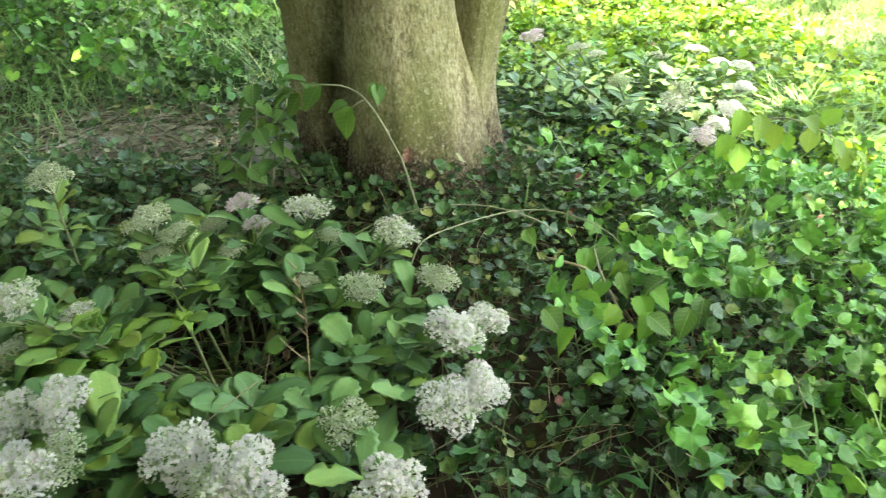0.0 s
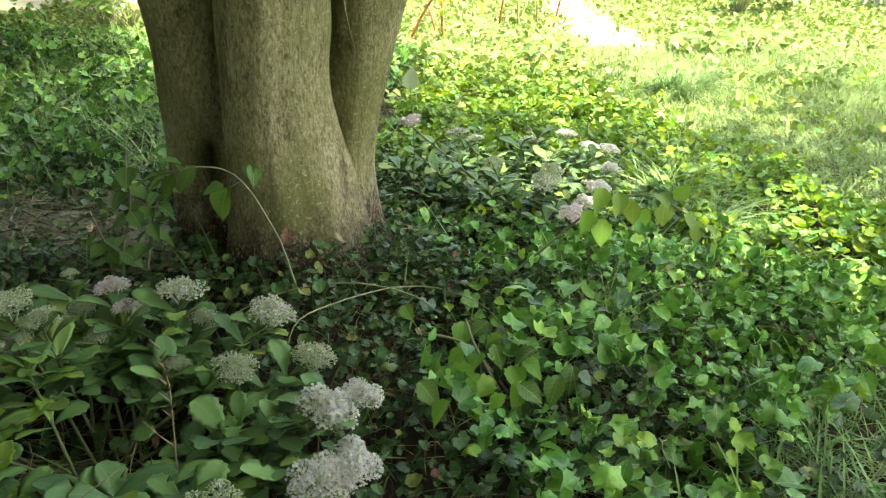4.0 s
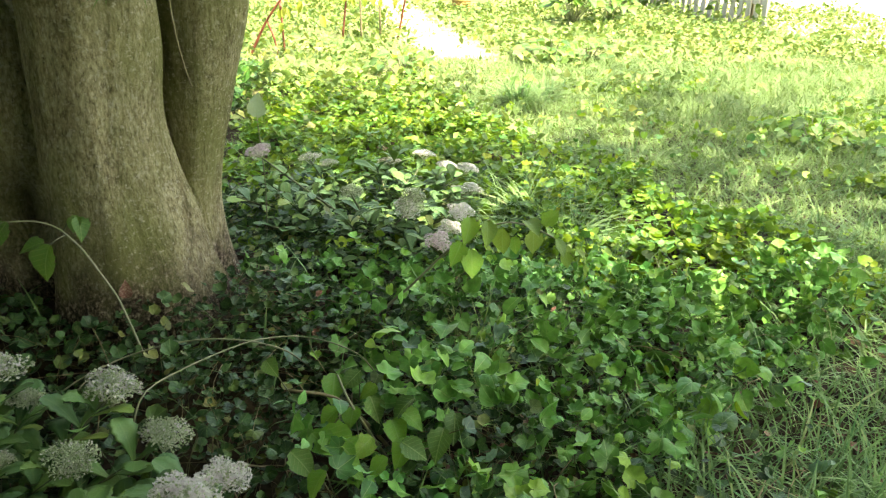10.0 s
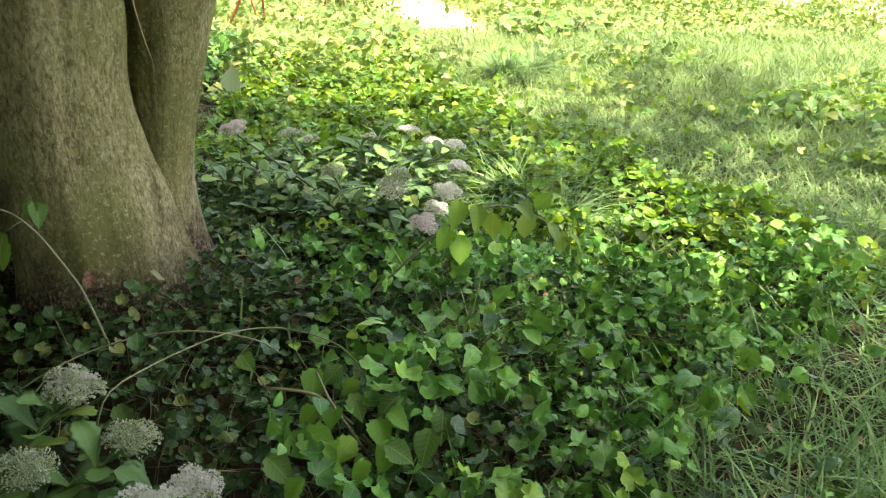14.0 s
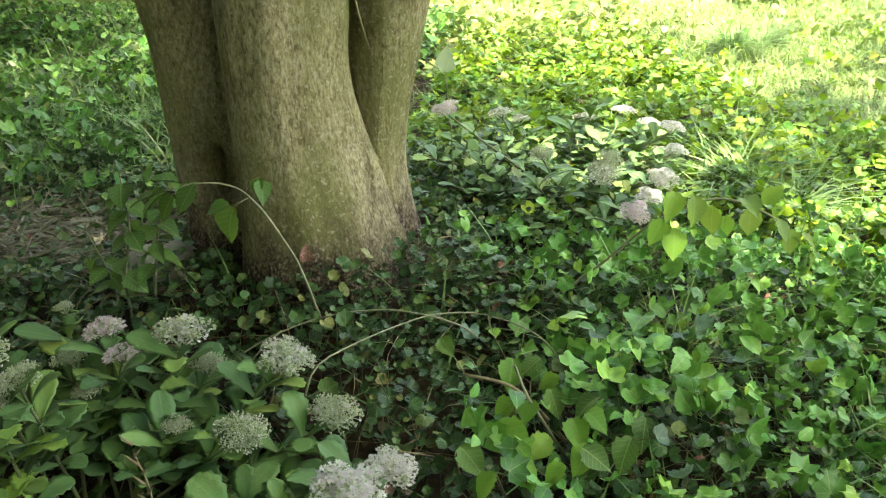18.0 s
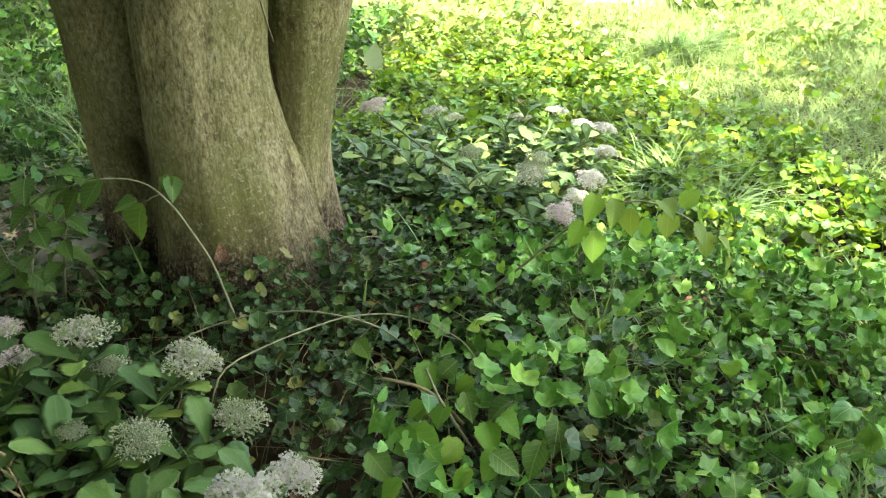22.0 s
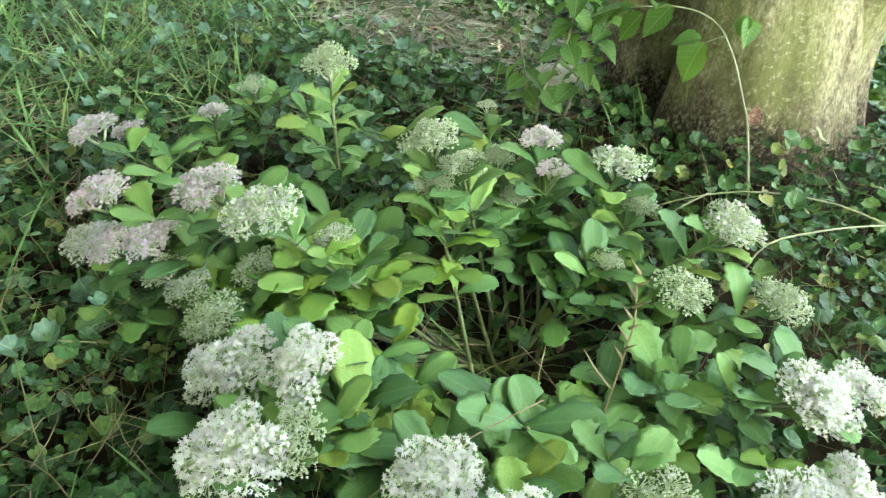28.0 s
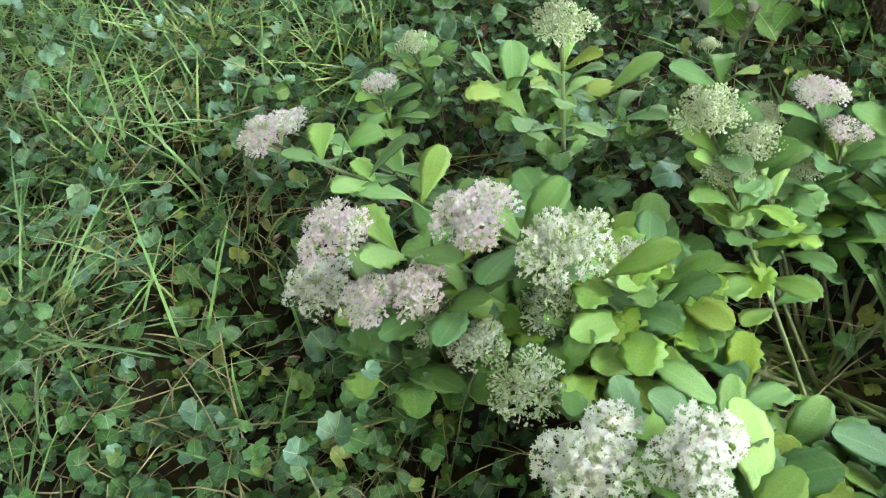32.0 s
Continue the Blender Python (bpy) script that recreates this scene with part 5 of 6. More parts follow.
def leaf_on(parent, at, out, size, ma, meshes=TOOTHED, up=(0, -0.3, 1), name="leaf", petiole=None):
    y = Vector(out).normalized()
    side = y.cross(Vector(up)).normalized()
    z = side.cross(y)
    m = Matrix.Translation(Vector(at)) @ Matrix((side, y, z)).transposed().to_4x4() @ Matrix.Rotation(lrand.uniform(-0.4, 0.4), 4, "Y") @ Matrix.Diagonal((size, size, size, 1))
    src = lrand.choice(meshes)
    me = src if (not src.materials or src.materials[0] == ma) else None
    if me is None:
        key = src.name.split(".")[0] + "_" + ma.name + "_" + str(meshes.index(src))
        me = bpy.data.meshes.get(key)
        if me is None:
            me = src.copy()
            me.name = key
            me.materials.clear()
    return part(name, me, ma, parent, m=m)


def stem_on(parent, pts, r0, r1, ma, name="stem", sides=7, fine=4):
    """A smooth stem through a few points."""
    p = np.array(pts, float)
    t = np.arange(len(p))
    tt = np.linspace(0, len(p) - 1, (len(p) - 1) * fine + 1)
    q = np.stack([np.interp(tt, t, p[:, i]) for i in range(3)], 1)
    for _ in range(2):
        q[1:-1] = 0.25 * q[:-2] + 0.5 * q[1:-1] + 0.25 * q[2:]
    return part(name, mesh_arrays(name, *tube(q, np.linspace(r0, r1, len(q)), sides)), ma, parent)


def down(v, base):
    return tuple(a - b for a, b in zip(v, base))


# leaning shoot before the trunk
B = (-0.33, 2.13, 0.18)
shoot = thing("leafy_shoot", *B, "thin pale woody shoot with toothed green leaves, arching before the trunk", "plant")
stem_on(shoot, [down(p, B) for p in ((-0.335, 2.12, 0.16), (-0.374, 2.135, 0.285), (-0.392, 2.14, 0.335), (-0.41, 2.14, 0.37), (-0.446, 2.13, 0.453), (-0.485, 2.12, 0.507), (-0.52, 2.1, 0.53), (-0.575, 2.08, 0.535), (-0.64, 2.06, 0.52))], 0.003, 0.0014, CANE)
for at, out, size in (((-0.5, 2.1, 0.475), (-0.35, -0.35, -0.85), 0.085), ((-0.505, 2.09, 0.485), (-0.8, -0.3, -0.1), 0.055), ((-0.57, 2.08, 0.535), (-0.3, -0.4, -0.5), 0.075), ((-0.6, 2.07, 0.54), (-0.7, -0.2, 0.3), 0.07),
                      ((-0.63, 2.06, 0.52), (-0.8, -0.3, -0.3), 0.075), ((-0.6, 2.08, 0.53), (0.2, -0.5, 0.4), 0.05), ((-0.62, 2.07, 0.51), (-0.5, -0.2, -0.8), 0.07), ((-0.435, 2.11, 0.535), (0.25, -0.4, -0.3), 0.05), ((-0.44, 2.11, 0.54), (0.0, -0.5, -0.6), 0.04), ((-0.66, 2.06, 0.515), (-0.9, 0, -0.4), 0.07)):
    leaf_on(shoot, down(at, B), out, size, SHOOT_LEAF)
stem_on(shoot, [down(p, B) for p in ((-0.47, 2.125, 0.49), (-0.485, 2.11, 0.485), (-0.5, 2.1, 0.475))], 0.0018, 0.0012, CANE, "petiole", 5)
stem_on(shoot, [down(p, B) for p in ((-0.475, 2.12, 0.5), (-0.455, 2.115, 0.53), (-0.435, 2.11, 0.538))], 0.0018, 0.0012, CANE, "petiole", 5)

red = thing("dead_leaf", -0.392, 2.195, 0.32, "curled red-brown dead leaf caught on the bark", "leaf")
leaf_on(red, (0, 0, -0.02), (0.15, -0.25, 1), 0.04, DEAD_LEAF, up=(0, -1, 0.2), name="blade")

# leafy stalks beside the trunk
B = (-0.86, 2.16, float(gz(-0.86, 2.16)))
stalks = thing("tall_weed", *B, "tall weed stalks with dull green toothed leaves beside the tree", "plant")
for k, pts in enumerate((((-0.86, 2.16, 0.1), (-0.85, 2.16, 0.25), (-0.8, 2.16, 0.38), (-0.79, 2.15, 0.52)), ((-0.9, 2.18, 0.1), (-0.9, 2.18, 0.24), (-0.93, 2.17, 0.36)), ((-0.82, 2.2, 0.1), (-0.78, 2.2, 0.3), (-0.72, 2.19, 0.45)))):
    stem_on(stalks, [down(p, B) for p in pts], 0.004, 0.002, CANE)
    for i in range(12 if k != 1 else 7):
        t = 0.35 + 0.65 * i / 11
        j = min(len(pts) - 2, int(t * (len(pts) - 1)))
        u = t * (len(pts) - 1) - j
        p = [pts[j][c] * (1 - u) + pts[j + 1][c] * u for c in range(3)]
        a = i * 2.4 + k
        leaf_on(stalks, down(p, B), (math.cos(a), math.sin(a) - 0.2, lrand.uniform(-0.6, 0.1)), lrand.uniform(0.045, 0.07), SHOOT_LEAF)

# two arching canes over the ground ivy
B = (0.19, 2.2, 0.1)
cane = thing("arching_cane", *B, "pale green arching cane lying over ground ivy", "cane", "arching canes")
stem_on(cane, [down(p, B) for p in ((0.05, 2.15, 0.12), (-0.01, 2.13, 0.195), (-0.085, 2.115, 0.228), (-0.18, 2.11, 0.24), (-0.28, 2.09, 0.235), (-0.36, 2.05, 0.226), (-0.43, 2.01, 0.205), (-0.5, 1.98, 0.165), (-0.55, 1.97, 0.1))], 0.0022, 0.0015, CANE)
stem_on(cane, [down(p, B) for p in ((-0.4, 2.03, 0.216), (-0.44, 1.98, 0.19), (-0.47, 1.95, 0.14))], 0.002, 0.0014, CANE, "side_twig", 5)
B = (-0.29, 1.86, 0.15)
cane2 = thing("arching_cane", *B, "thin pale cane arching from the sedum across the longer cane", "cane", "arching canes")
stem_on(cane2, [down(p, B) for p in ((-0.27, 1.8, 0.2), (-0.252, 1.834, 0.28), (-0.17, 1.965, 0.268), (-0.085, 2.09, 0.246), (0.005, 2.13, 0.236), (0.09, 2.13, 0.218), (0.16, 2.12, 0.19), (0.2, 2.12, 0.13))], 0.0019, 0.0014, CANE)

# shoot with yellowing leaves
B = (0.12, 2.35, 0.1)
rose = thing("leafy_shoot", *B, "leaning green shoot with drooping, partly yellowed leaves", "plant")
stem_on(rose, [down(p, B) for p in ((0.1, 2.36, 0.06), (0.162, 2.33, 0.155), (0.226, 2.32, 0.222), (0.287, 2.3, 0.29), (0.345, 2.3, 0.355), (0.379, 2.29, 0.392), (0.445, 2.28, 0.447), (0.511, 2.28, 0.465), (0.556, 2.28, 0.458), (0.627, 2.27, 0.43), (0.68, 2.26, 0.38))], 0.004, 0.0016, CANE)
for at, out, size, ma in (((0.42, 2.28, 0.475), (-0.05, -0.6, -0.45), 0.075, LIME_LEAF), ((0.46, 2.27, 0.47), (0.1, -0.6, -0.5), 0.07, ROSE_LEAF), ((0.4, 2.27, 0.415), (-0.25, -0.5, -0.5), 0.07, LIME_LEAF), ((0.425, 2.26, 0.4), (0.05, -0.4, -0.9), 0.085, LIME_LEAF),
                          ((0.5, 2.27, 0.45), (-0.1, -0.3, -0.9), 0.075, ROSE_LEAF), ((0.555, 2.27, 0.47), (0.2, -0.5, 0.1), 0.07, ROSE_LEAF), ((0.575, 2.27, 0.45), (0.05, -0.2, -1), 0.075, ROSE_LEAF), ((0.63, 2.26, 0.43), (0.3, -0.3, -0.5), 0.06, ROSE_LEAF),
                          ((0.655, 2.26, 0.41), (0.2, -0.2, -1), 0.07, ROSE_LEAF), ((0.68, 2.26, 0.4), (0.6, -0.2, -0.5), 0.065, ROSE_LEAF), ((0.6, 2.28, 0.455), (0.5, 0.2, 0.5), 0.065, LIME_LEAF), ((0.53, 2.27, 0.43), (0.0, -0.4, -0.7), 0.05, LIME_LEAF), ((0.7, 2.25, 0.36), (0.4, 0, -1), 0.055, ROSE_LEAF)):
    leaf_on(rose, down(at, B), out, size * 0.85, ma)

# low lime-green bramble by the path of the bed
B = (0.22, 1.86, float(gz(0.22, 1.86)))
bramble = thing("bramble", *B, "low bramble with bright lime green toothed leaves and woody twigs", "plant")
stem_on(bramble, [down(p, B) for p in ((0.25, 1.87, 0.04), (0.2, 1.86, 0.14), (0.15, 1.85, 0.24), (0.13, 1.84, 0.31))], 0.004, 0.002, CANE)
stem_on(bramble, [down(p, B) for p in ((0.25, 1.9, 0.06), (0.185, 1.9, 0.15), (0.12, 1.91, 0.215), (0.02, 1.92, 0.222))], 0.0045, 0.003, TWIG)
stem_on(bramble, [down(p, B) for p in ((0.26, 1.82, 0.04), (0.24, 1.76, 0.14), (0.25, 1.7, 0.19))], 0.003, 0.002, CANE)
for i, (x, y, z, size, cool) in enumerate(((0.109, 1.968, 0.200, 0.071, 0), (0.104, 1.754, 0.212, 0.073, 0), (0.107, 1.848, 0.205, 0.055, 0), (0.136, 1.756, 0.214, 0.085, 0), (0.156, 1.834, 0.215, 0.055, 0),
                                           (0.181, 1.765, 0.193, 0.061, 0), (0.165, 1.709, 0.191, 0.055, 0), (0.213, 1.668, 0.223, 0.049, 0), (0.246, 1.809, 0.200, 0.063, 0), (0.202, 1.887, 0.199, 0.059, 1),
                                           (0.257, 1.850, 0.230, 0.061, 1), (0.279, 1.838, 0.209, 0.055, 0), (0.327, 1.736, 0.223, 0.063, 1), (0.258, 1.729, 0.209, 0.059, 0), (0.075, 1.690, 0.216, 0.063, 1),
                                           (0.185, 1.956, 0.196, 0.044, 0), (-0.035, 2.024, 0.215, 0.051, 1), (0.325, 1.991, 0.225, 0.056, 1), (0.147, 1.977, 0.211, 0.055, 1), (0.281, 1.721, 0.220, 0.059, 1),
                                           (0.104, 1.634, 0.217, 0.055, 0), (0.365, 1.835, 0.193, 0.061, 1))):
    a = -1.57 + 1.1 * math.sin(i * 2.39)
    out = Vector((math.cos(a), math.sin(a), lrand.uniform(-0.6, -0.1))).normalized()
    tip = Vector((x, y, z)) - out * size * 0.5
    leaf_on(bramble, down(tuple(tip), B), tuple(out), size, SHOOT_LEAF if cool else LIME_LEAF)
    if i % 2 == 0:
        stem_on(bramble, [down(tuple(tip), B), down((x * 0.8 + 0.2 * B[0], y * 0.8 + 0.2 * B[1] + 0.03, z * 0.6), B), down((0.6 * x + 0.4 * B[0], 0.6 * y + 0.4 * B[1], 0.03), B)], 0.0012, 0.0016, CANE, "petiole", 5)

# pale round leaf on a stalk, dock leaf
B = (-0.185, 2.9, float(gz(-0.185, 2.9)))
pale = thing("pale_leaved_weed", *B, "single pale round leaf on a thin stalk behind the trunk", "plant")
stem_on(pale, [(0, 0, -0.02), (0.01, 0, 0.2), (-0.005, 0, 0.43)], 0.002, 0.0015, CANE)
leaf_on(pale, (-0.005, 0, 0.42), (0.1, -0.25, 1), 0.075, PALE_LEAF, up=(0, -1, 0.4))
B = (0.98, 2.0, float(gz(0.98, 2.0)))
dock = thing("dock_plant", *B, "light green dock leaves among grass", "plant")
for a, up, size in ((3.1, 0.35, 0.11), (2.0, 0.5, 0.1), (4.4, 0.5, 0.1), (0.6, 0.4, 0.09)):
    leaf_on(dock, (0, 0, 0.03), (math.cos(a), math.sin(a), up), size, LIME_LEAF, NARROW)

# dried grass plume
B = (-0.335, 1.36, float(gz(-0.335, 1.36)))
plume = thing("dry_grass_stalk", *B, "thin dried grass stalk with a straw-coloured ear", "grass stalk")
stem_on(plume, [down(p, B) for p in ((-0.335, 1.36, 0.03), (-0.331, 1.38, 0.1), (-0.318, 1.38, 0.232), (-0.312, 1.38, 0.339), (-0.309, 1.38, 0.397), (-0.319, 1.38, 0.45))], 0.0018, 0.001, STRAW)
for i in range(9):
    t = i / 8
    p = (-0.313 - 0.004 * t, 1.38, 0.33 + 0.135 * t)
    q = (p[0] + 0.014 * (1 if i % 2 else -1), p[1] - 0.004, p[2] + 0.018)
    stem_on(plume, [down(p, B), down(q, B)], 0.0022, 0.0006, STRAW, "spikelet", 5, 2)
stem_on(plume, [down(p, B) for p in ((-0.316, 1.38, 0.27), (-0.34, 1.37, 0.3), (-0.36, 1.365, 0.33))], 0.0014, 0.0008, STRAW, "side_blade", 5)

# tufts of longer grass
BLADE_SHAPES = {}


def single_blade(ma, k):
    """One of four bent grass blades, a metre long, in the given material."""
    if (ma.name, k) not in BLADE_SHAPES:
        v, fa = blade([0.012, 0.014, 0.013, 0.01, 0.006, 0.001], [0, 0.2, 0.42, 0.64, 0.84, 1.0], (0.25, 0.45, 0.7, 0.95)[k])
        v[:, 0] += 0.05 * (k - 1.5) * v[:, 1] ** 2
        BLADE_SHAPES[ma.name, k] = mesh_arrays("blade", v, fa, v[:, :2])
    return BLADE_SHAPES[ma.name, k]


def grass_tuft(x, y, count, length, lean, ma, label):
    t = thing("grass_tuft", x, y, float(gz(x, y)), label, "grass", "grass tufts")
    count = 2 * count
    xs, ys = rng.normal(x, 0.035, count), rng.normal(y, 0.035, count)
    pos = np.stack([xs - x, ys - y, gz(xs, ys) - float(gz(x, y)) - 0.005], 1)
    axes = frames_for(count, rng.uniform(0, 6.28, count), rng.normal(lean, 0.3, count), rng.normal(0, 0.3, count))
    le, wide = rng.uniform(0.6, 1.1, count) * length, rng.uniform(0.12, 0.26, count)
    if y > 2.6:
        tagged(part("blade_tuft", mesh_arrays("blade_tuft", *many(BLADE_B, pos, axes, np.stack([wide, le, le], 1))), ma, t), kind="stuff")
        return
    for i in range(count):
        m = Matrix.Translation(Vector(pos[i])) @ Matrix(axes[i].tolist()).to_4x4() @ Matrix.Diagonal((wide[i], le[i], le[i], 1))
        part("blade", single_blade(ma, i % 4), ma, t, m=m)


MEADOW = leaf_material("bluish_grass_blade", [(0, (0.06, 0.14, 0.07)), (0.6, (0.11, 0.2, 0.1)), (1, (0.2, 0.28, 0.13))], (0.25, 0.42, 0.16), 0.2, 0.5, 30)
PALE_BLADE = leaf_material("pale_grass_blade", [(0, (0.14, 0.24, 0.07)), (0.6, (0.26, 0.34, 0.13)), (1, (0.42, 0.42, 0.24))], (0.35, 0.45, 0.15), 0.25, 0.5, 30)
for x, y, k, ln, lean, ma, label in ((0.43, 2.22, 60, 0.24, 0.75, PALE_BLADE, "flattened pale grass tuft among ground ivy"), (0.36, 2.4, 18, 0.26, 0.6, GRASS, "arching green grass tuft among weeds"), (0.76, 3.35, 150, 0.3, 0.8, GRASS, "spiky grass clump beside the sedum"),
                                     (0.88, 3.2, 110, 0.26, 0.7, GRASS, "spiky green grass clump beside the sedum"), (0.98, 5.4, 170, 0.26, 0.9, GRASS, "tall grass clump at the edge of the sun"), (1.15, 5.5, 120, 0.22, 0.9, GRASS, "tall grass clump at the edge of the sun"),
                                     (-1.6, 0.98, 60, 0.26, 0.8, MEADOW, "arching bluish grass tuft in ground ivy"), (-1.9, 1.75, 34, 0.27, 0.9, PALE_BLADE, "light grass tuft in ground ivy"), (-1.55, 1.85, 26, 0.22, 0.9, PALE_BLADE, "light grass tuft in ground ivy"), (-1.3, 3.2, 34, 0.22, 1.1, PALE_BLADE, "upright light grass tuft behind the mulch"), (1.0, 1.6, 50, 0.26, 0.6, GRASS, "long arching grass at the bed's edge"), (1.2, 1.75, 50, 0.26, 0.6, GRASS, "long arching grass at the bed's edge")):
    grass_tuft(x, y, k, ln, lean, ma, label)

# mottled stone by the trunk
bm = bmesh.new()
bmesh.ops.create_icosphere(bm, subdivisions=4, radius=1)
for v in bm.verts:
    c = v.co
    k = 1 + 0.16 * noise.noise(c * 1.7) + 0.06 * noise.noise(c * 5) + 0.02 * noise.noise(c * 14)
    v.co = Vector((c.x * 0.12 * k, c.y * 0.09 * k, c.z * 0.075 * k))
for f in bm.faces:
    f.smooth = True
tagged(part("stone", bm, STONE, m=pose(-0.89, 2.36, float(gz(-0.89, 2.36)) + 0.02, 4, -6, 25)), "grey mottled half-buried stone at the trunk's foot", "stone")

# hanging sprig of the tree, with narrow-fingered leaves
FINGER = fan([0.2, 0.62, 0.16, 0.8, 0.15, 0.95, 0.15, 1.0, 0.15, 0.95, 0.15, 0.8, 0.16, 0.62, 0.2], 2.3, 0.15, 0.02, 0.0)
finger_mesh = mesh_arrays("finger_leaf", FINGER[0], FINGER[1])
twig = part("twig", mesh_arrays("twig", *tube(bent((-0.2, 2.35, 1.75), (-0.1, 1.92, 1.06), 0.1), np.linspace(0.006, 0.002, 9), 6)), TWIG, tree)
part("twig", mesh_arrays("twig", *tube(bent((-0.14, 1.93, 1.08), (-0.112, 1.9, 0.86), 0.0, side=0.012), np.linspace(0.0022, 0.0012, 9), 6)), TWIG, tree)
for i in range(34):
    at = (lrand.uniform(-0.24, 0.02), lrand.uniform(1.84, 1.98), lrand.uniform(1.03, 1.22))
    a = lrand.uniform(0, 6.28)
    leaf_on(tree, at, (math.cos(a) * 0.5, math.sin(a) * 0.5 - 0.2, -0.8), lrand.uniform(0.045, 0.07), SHOOT_LEAF, [finger_mesh], (math.cos(a), math.sin(a), 0.5), "hanging_leaf")

# ---- at the back, in the sun ----
B = (-0.9, 7.0, float(gz(-0.9, 7.0)))
red_shrub = thing("red_stemmed_shrub", *B, "leaning red-brown stems with hanging sunlit leaves", "shrub", "red-stemmed shrubs")
stem_on(red_shrub, [down(p, B) for p in ((-1.0, 7.0, 0.0), (-0.9, 7.0, 0.2), (-0.82, 7.0, 0.35), (-0.54, 7.0, 0.72), (-0.3, 7.0, 1.1))], 0.012, 0.007, RED_STEM)
stem_on(red_shrub, [down(p, B) for p in ((-0.82, 7.0, 0.33), (-0.76, 6.95, 0.2), (-0.74, 6.95, 0.05))], 0.009, 0.007, RED_STEM)
stem_on(red_shrub, [down(p, B) for p in ((-0.72, 7.05, 0.48), (-0.7, 7.0, 0.2), (-0.69, 7.0, 0.02))], 0.01, 0.008, RED_STEM)
for i in range(60):
    t = lrand.random()
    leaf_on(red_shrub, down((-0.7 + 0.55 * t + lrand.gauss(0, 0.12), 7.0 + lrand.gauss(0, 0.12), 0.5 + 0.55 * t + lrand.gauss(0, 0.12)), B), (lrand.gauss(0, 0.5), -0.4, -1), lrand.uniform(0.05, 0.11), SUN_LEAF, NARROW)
for x0, x1, ma in ((-0.124, -0.14, TWIG), (0.2, 0.36, RED_STEM), (0.05, 0.03, TWIG), (-0.3, -0.2, RED_STEM)):
    B = (x0, 7.9, float(gz(x0, 7.9)))
    st = thing("tall_shrub", *B, "tall upright stem with hanging sunlit leaves", "shrub", "tall back stems")
    stem_on(st, [(0, 0, -0.03), ((x1 - x0) * 0.5, 0, 0.4), (x1 - x0, 0, 0.85), ((x1 - x0) * 1.3, 0, 1.2)], 0.01, 0.006, ma)
    for i in range(26):
        z = lrand.uniform(0.35, 1.15)
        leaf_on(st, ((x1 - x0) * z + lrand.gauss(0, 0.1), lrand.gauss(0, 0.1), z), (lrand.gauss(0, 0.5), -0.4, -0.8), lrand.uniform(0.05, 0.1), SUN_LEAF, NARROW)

B = (0.97, 10.6, float(gz(0.97, 10.6)))
basket = thing("wicker_basket", *B, "yellow-brown wicker basket standing among weeds", "basket")
for i in range(9):
    r = 0.1 + 0.02 * i / 8
    th = np.linspace(0, 2 * np.pi, 33)
    wav = 0.004 * np.sin(th * 12 + math.pi * (i % 2))
    part("woven_ring", mesh_arrays("woven_ring", *tube(np.stack([(r + wav) * np.cos(th), (r + wav) * np.sin(th), np.full(33, 0.02 + i * 0.028)], 1), 0.015, 6, False)), WICKER, basket)
th = np.linspace(0, 2 * np.pi, 33)
part("rim", mesh_arrays("rim", *tube(np.stack([0.125 * np.cos(th), 0.125 * np.sin(th), np.full(33, 0.275)], 1), 0.016, 8, False)), WICKER, basket)
bm = bmesh.new()
bmesh.ops.create_cone(bm, cap_ends=True, segments=24, radius1=0.1, radius2=0.1, depth=0.02, matrix=Matrix.Translation((0, 0, 0.012)))
part("bottom", bm, WICKER, basket)

for bx, by, n, size, hh in ((2.1, 9.3, 44, 0.15, 0.42), (2.6, 9.6, 34, 0.14, 0.34), (1.4, 6.75, 40, 0.09, 0.17), (1.75, 6.9, 36, 0.09, 0.15), (0.25, 6.2, 26, 0.1, 0.16), (1.0, 5.42, 5, 0.09, 0.17), (-3.25, 6.6, 34, 0.1, 0.34), (-3.6, 6.8, 26, 0.1, 0.26), (2.5, 4.6, 30, 0.075, 0.14), (2.9, 4.3, 26, 0.07, 0.13)):
    B = (bx, by, float(gz(bx, by)))
    bush = thing("leafy_bush", *B, "bushy weed with broad green leaves in the open", "bush", "broad-leaved bushes")
    for i in range(n):
        a, rr = i * 2.4, math.sqrt((i + 0.5) / n)
        w = 0.22 if n > 10 else 0.03
        top = (w * rr * math.cos(a), w * rr * math.sin(a), hh * (1.05 - 0.6 * rr * rr) * lrand.uniform(0.75, 1.1))
        stem_on(bush, [(top[0] * 0.1, top[1] * 0.1, -0.02), (top[0] * 0.6, top[1] * 0.6, top[2] * 0.6), top], 0.004, 0.0025, CANE, "stem", 5, 2)
        leaf_on(bush, top, (math.cos(a), math.sin(a) - 0.3, lrand.uniform(-0.2, 0.35)), size * lrand.uniform(0.75, 1.2), SHOOT_LEAF if i % 3 else LIME_LEAF)

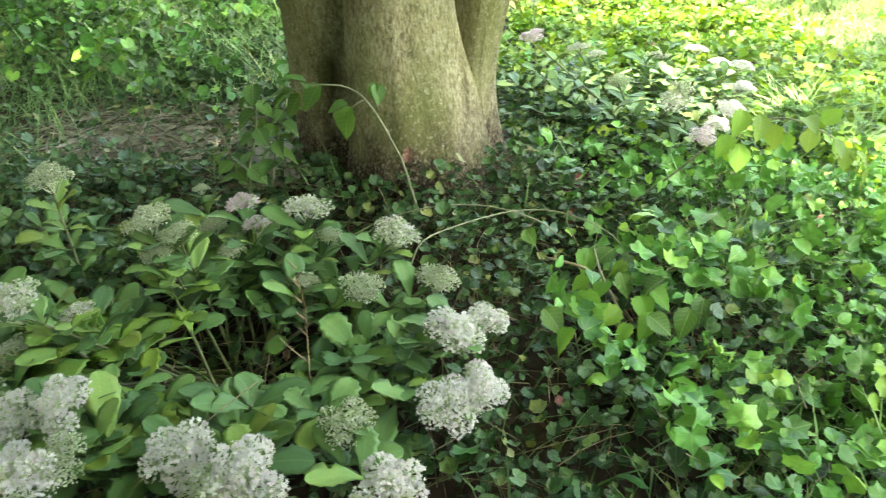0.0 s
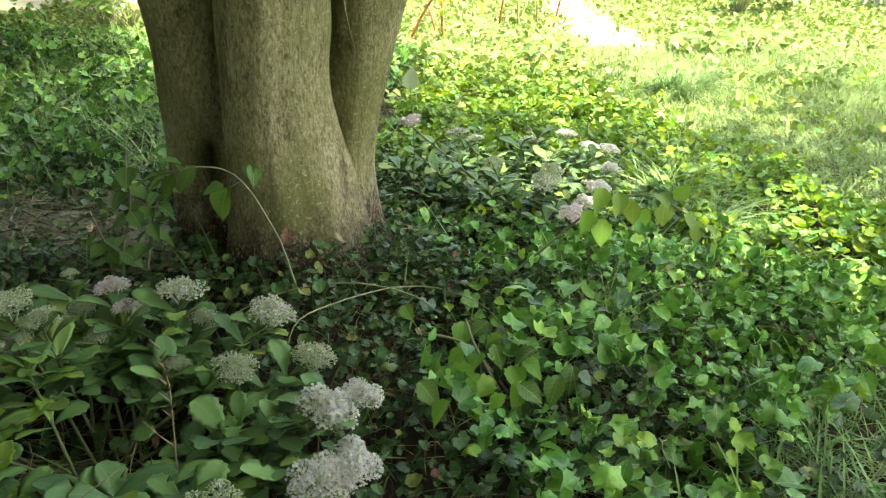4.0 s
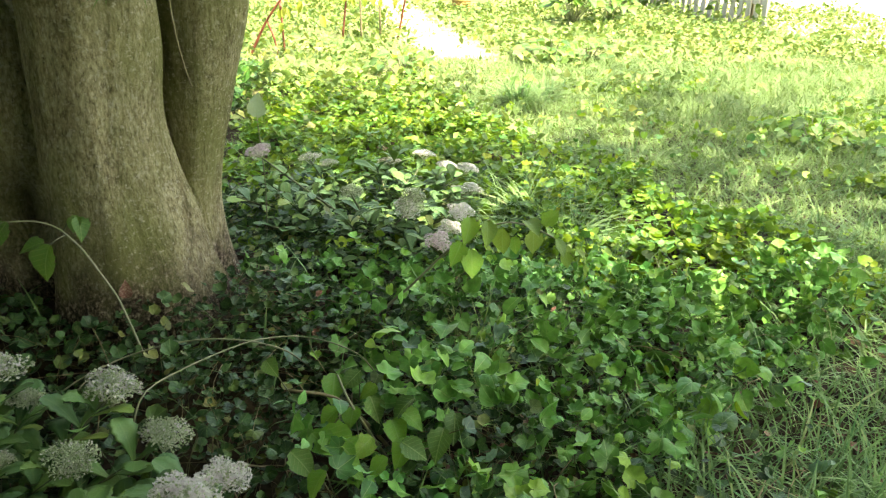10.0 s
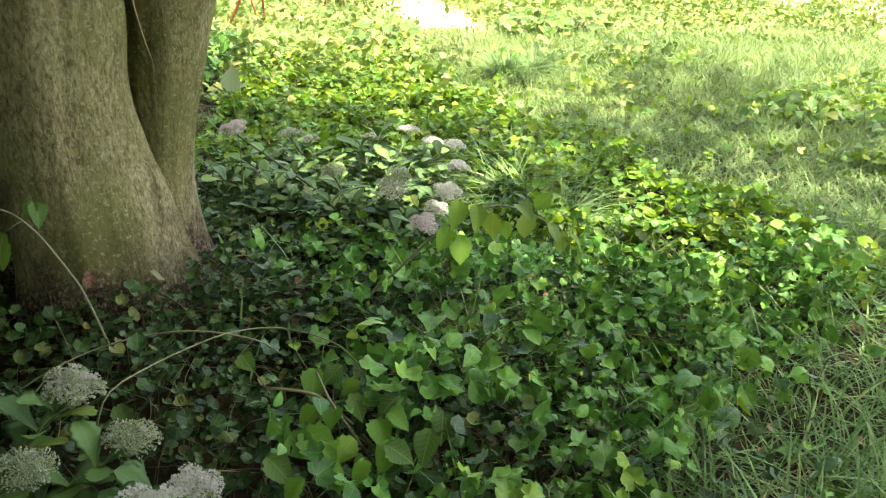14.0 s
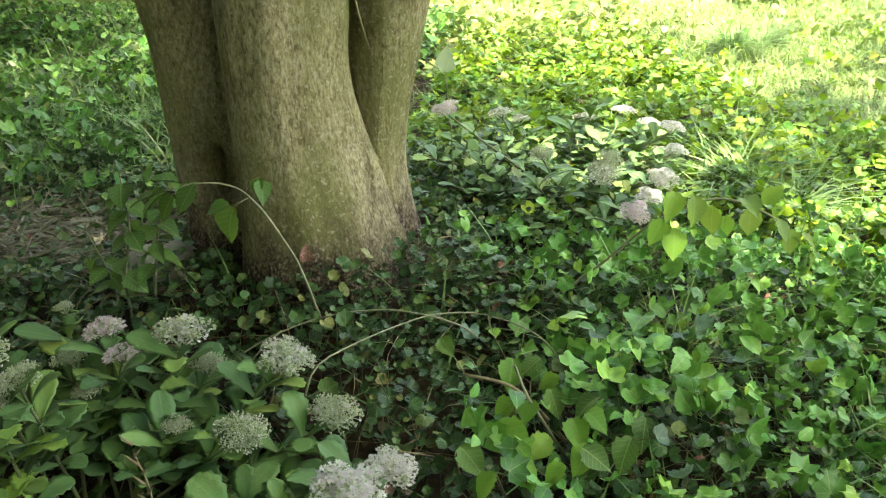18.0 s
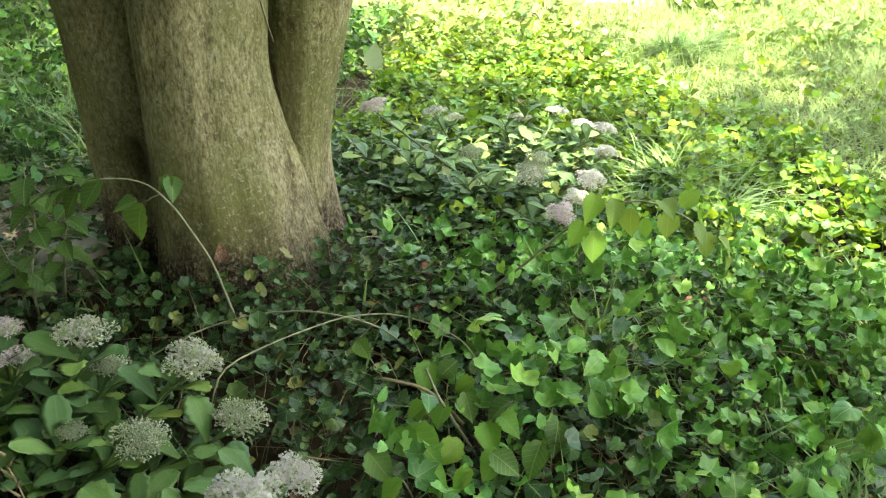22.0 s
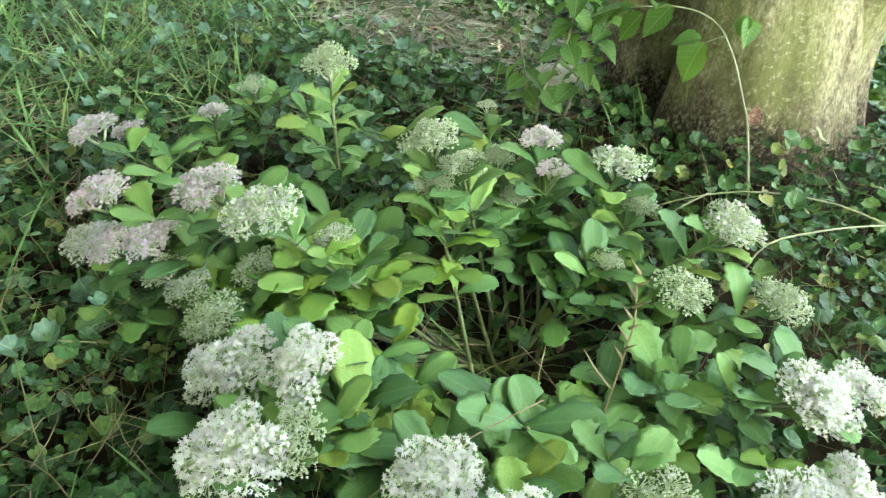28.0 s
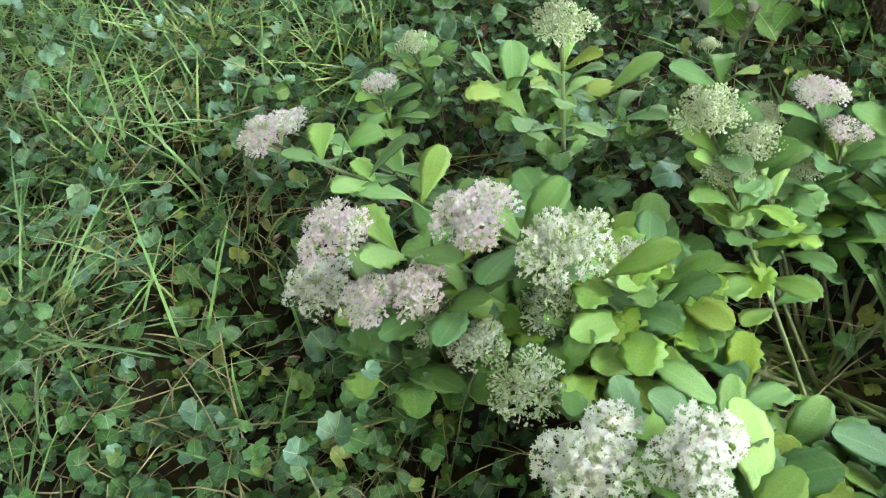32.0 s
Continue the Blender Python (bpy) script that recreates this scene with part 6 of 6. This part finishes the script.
# straws and fallen twigs on the bed
x, y = np.concatenate([rng.uniform(-2.2, 1.2, 500), rng.uniform(-2.2, -0.9, 240)]), np.concatenate([rng.uniform(0.7, 2.4, 500), rng.uniform(0.75, 1.7, 240)])
ok = ~in_trunk(x, y)
groups = []
for px, py in zip(x[ok], y[ok]):
    a, ln = rng.uniform(0, 6.28), rng.uniform(0.06, 0.28)
    qx, qy = px + ln * math.cos(a), py + ln * math.sin(a)
    if in_trunk(np.array(qx), np.array(qy)):
        continue
    h0, h1 = rng.uniform(0.02, 0.1, 2)
    groups.append(tube(bent((px, py, gz(px, py) + h0), (qx, qy, gz(qx, qy) + h1), rng.uniform(0, 0.03), 5, rng.uniform(-0.03, 0.03)), rng.uniform(0.0006, 0.0014), 4))
stuff("straw_litter", groups, STRAW, "dry straws and thin twigs lying in the leaves", "litter")

# dead leaves, brown and curled, between the stalks
x, y = spots(900, (-2.3, 1.4, 0.6, 2.6), lambda x, y: np.where(clear(x, y), 0.5, 0.0))
stuff("dead_leaf_litter", [leaf_layer(crinkled(OVAL, 0.12, 3), x, y, rng.uniform(0.012, 0.034, len(x)), rng.uniform(0.01, 0.06, len(x)), 0.7)], DEAD_LEAF, "small curled brown dead leaves among ground ivy", "litter")

# long bleached stalks lying over the ground ivy
for pts, r0 in ((((-1.32, 0.93, 0.06), (-1.22, 1.0, 0.13), (-1.1, 1.07, 0.14), (-0.98, 1.13, 0.11)), 0.0017), (((-1.34, 1.13, 0.11), (-1.27, 1.07, 0.13), (-1.2, 1.01, 0.1)), 0.0016),
                (((-1.2, 1.2, 0.12), (-1.11, 1.19, 0.14), (-1.03, 1.15, 0.1)), 0.0014), (((-1.4, 0.95, 0.1), (-1.28, 0.97, 0.12), (-1.12, 0.99, 0.09)), 0.0013), (((-1.6, 1.35, 0.08), (-1.48, 1.3, 0.13), (-1.36, 1.28, 0.1)), 0.0015),
                (((-0.06, 1.71, 0.2), (0.0, 1.76, 0.15), (0.07, 1.8, 0.1)), 0.0016), (((-0.5, 1.1, 0.2), (-0.43, 1.22, 0.25), (-0.38, 1.31, 0.27)), 0.0015)):
    B = tuple(pts[len(pts) // 2])
    stalk = thing("fallen_stalk", *B, "long bleached dead stalk lying over ground ivy", "stalk", "fallen stalks")
    stem_on(stalk, [down(p, B) for p in pts], r0, r0 * 0.6, STRAW)

# trailing vine on the fence
n = 1300
s = rng.random(n) ** 0.8 * flen
off = np.array([-fdir[1], fdir[0]])
vp = fa0[None] + fdir[None] * s[:, None] + off[None] * rng.uniform(0.02, 0.12, n)[:, None] * np.where(rng.random(n) < 0.8, 1, -1)[:, None]
vz = rng.random(n) * (0.25 + 1.1 * (patchy(s, s * 0.3, 1.1, 0.3) > 0.62))
stuff("fence_vine", [many(HEART, np.concatenate([vp, vz[:, None] + 0.1], 1), frames_for(n, rng.uniform(0, 6.28, n), rng.normal(-0.5, 0.5, n), rng.normal(0, 0.6, n)), rng.uniform(0.05, 0.11, n))], WEED, "green vine and weeds climbing over the fence", "vine")

# ---- plain board walls that close the garden, added unseen to block low light ----
BOARDS = plain_material("weathered_boards", [(0.3, (0.05, 0.042, 0.032)), (0.6, (0.1, 0.085, 0.066)), (0.8, (0.16, 0.14, 0.11))], 20, 0.9, 0.4, 0.004, (1, 1, 0.1))
for name, cx, cy, sx, sy in (("wall_south", -1.5, -3.0, 9.0, 0.12), ("wall_west", -6.0, 2.0, 0.12, 9.8)):
    bm = bmesh.new()
    bmesh.ops.create_cube(bm, size=1, matrix=Matrix.Diagonal((sx, sy, 2.6, 1)))
    wall = part(name, bm, BOARDS, m=pose(cx, cy, 1.32))
    tagged(wall, "plain weathered brown board wall, unseen, added to block low sky light", "wall", kind="structure")
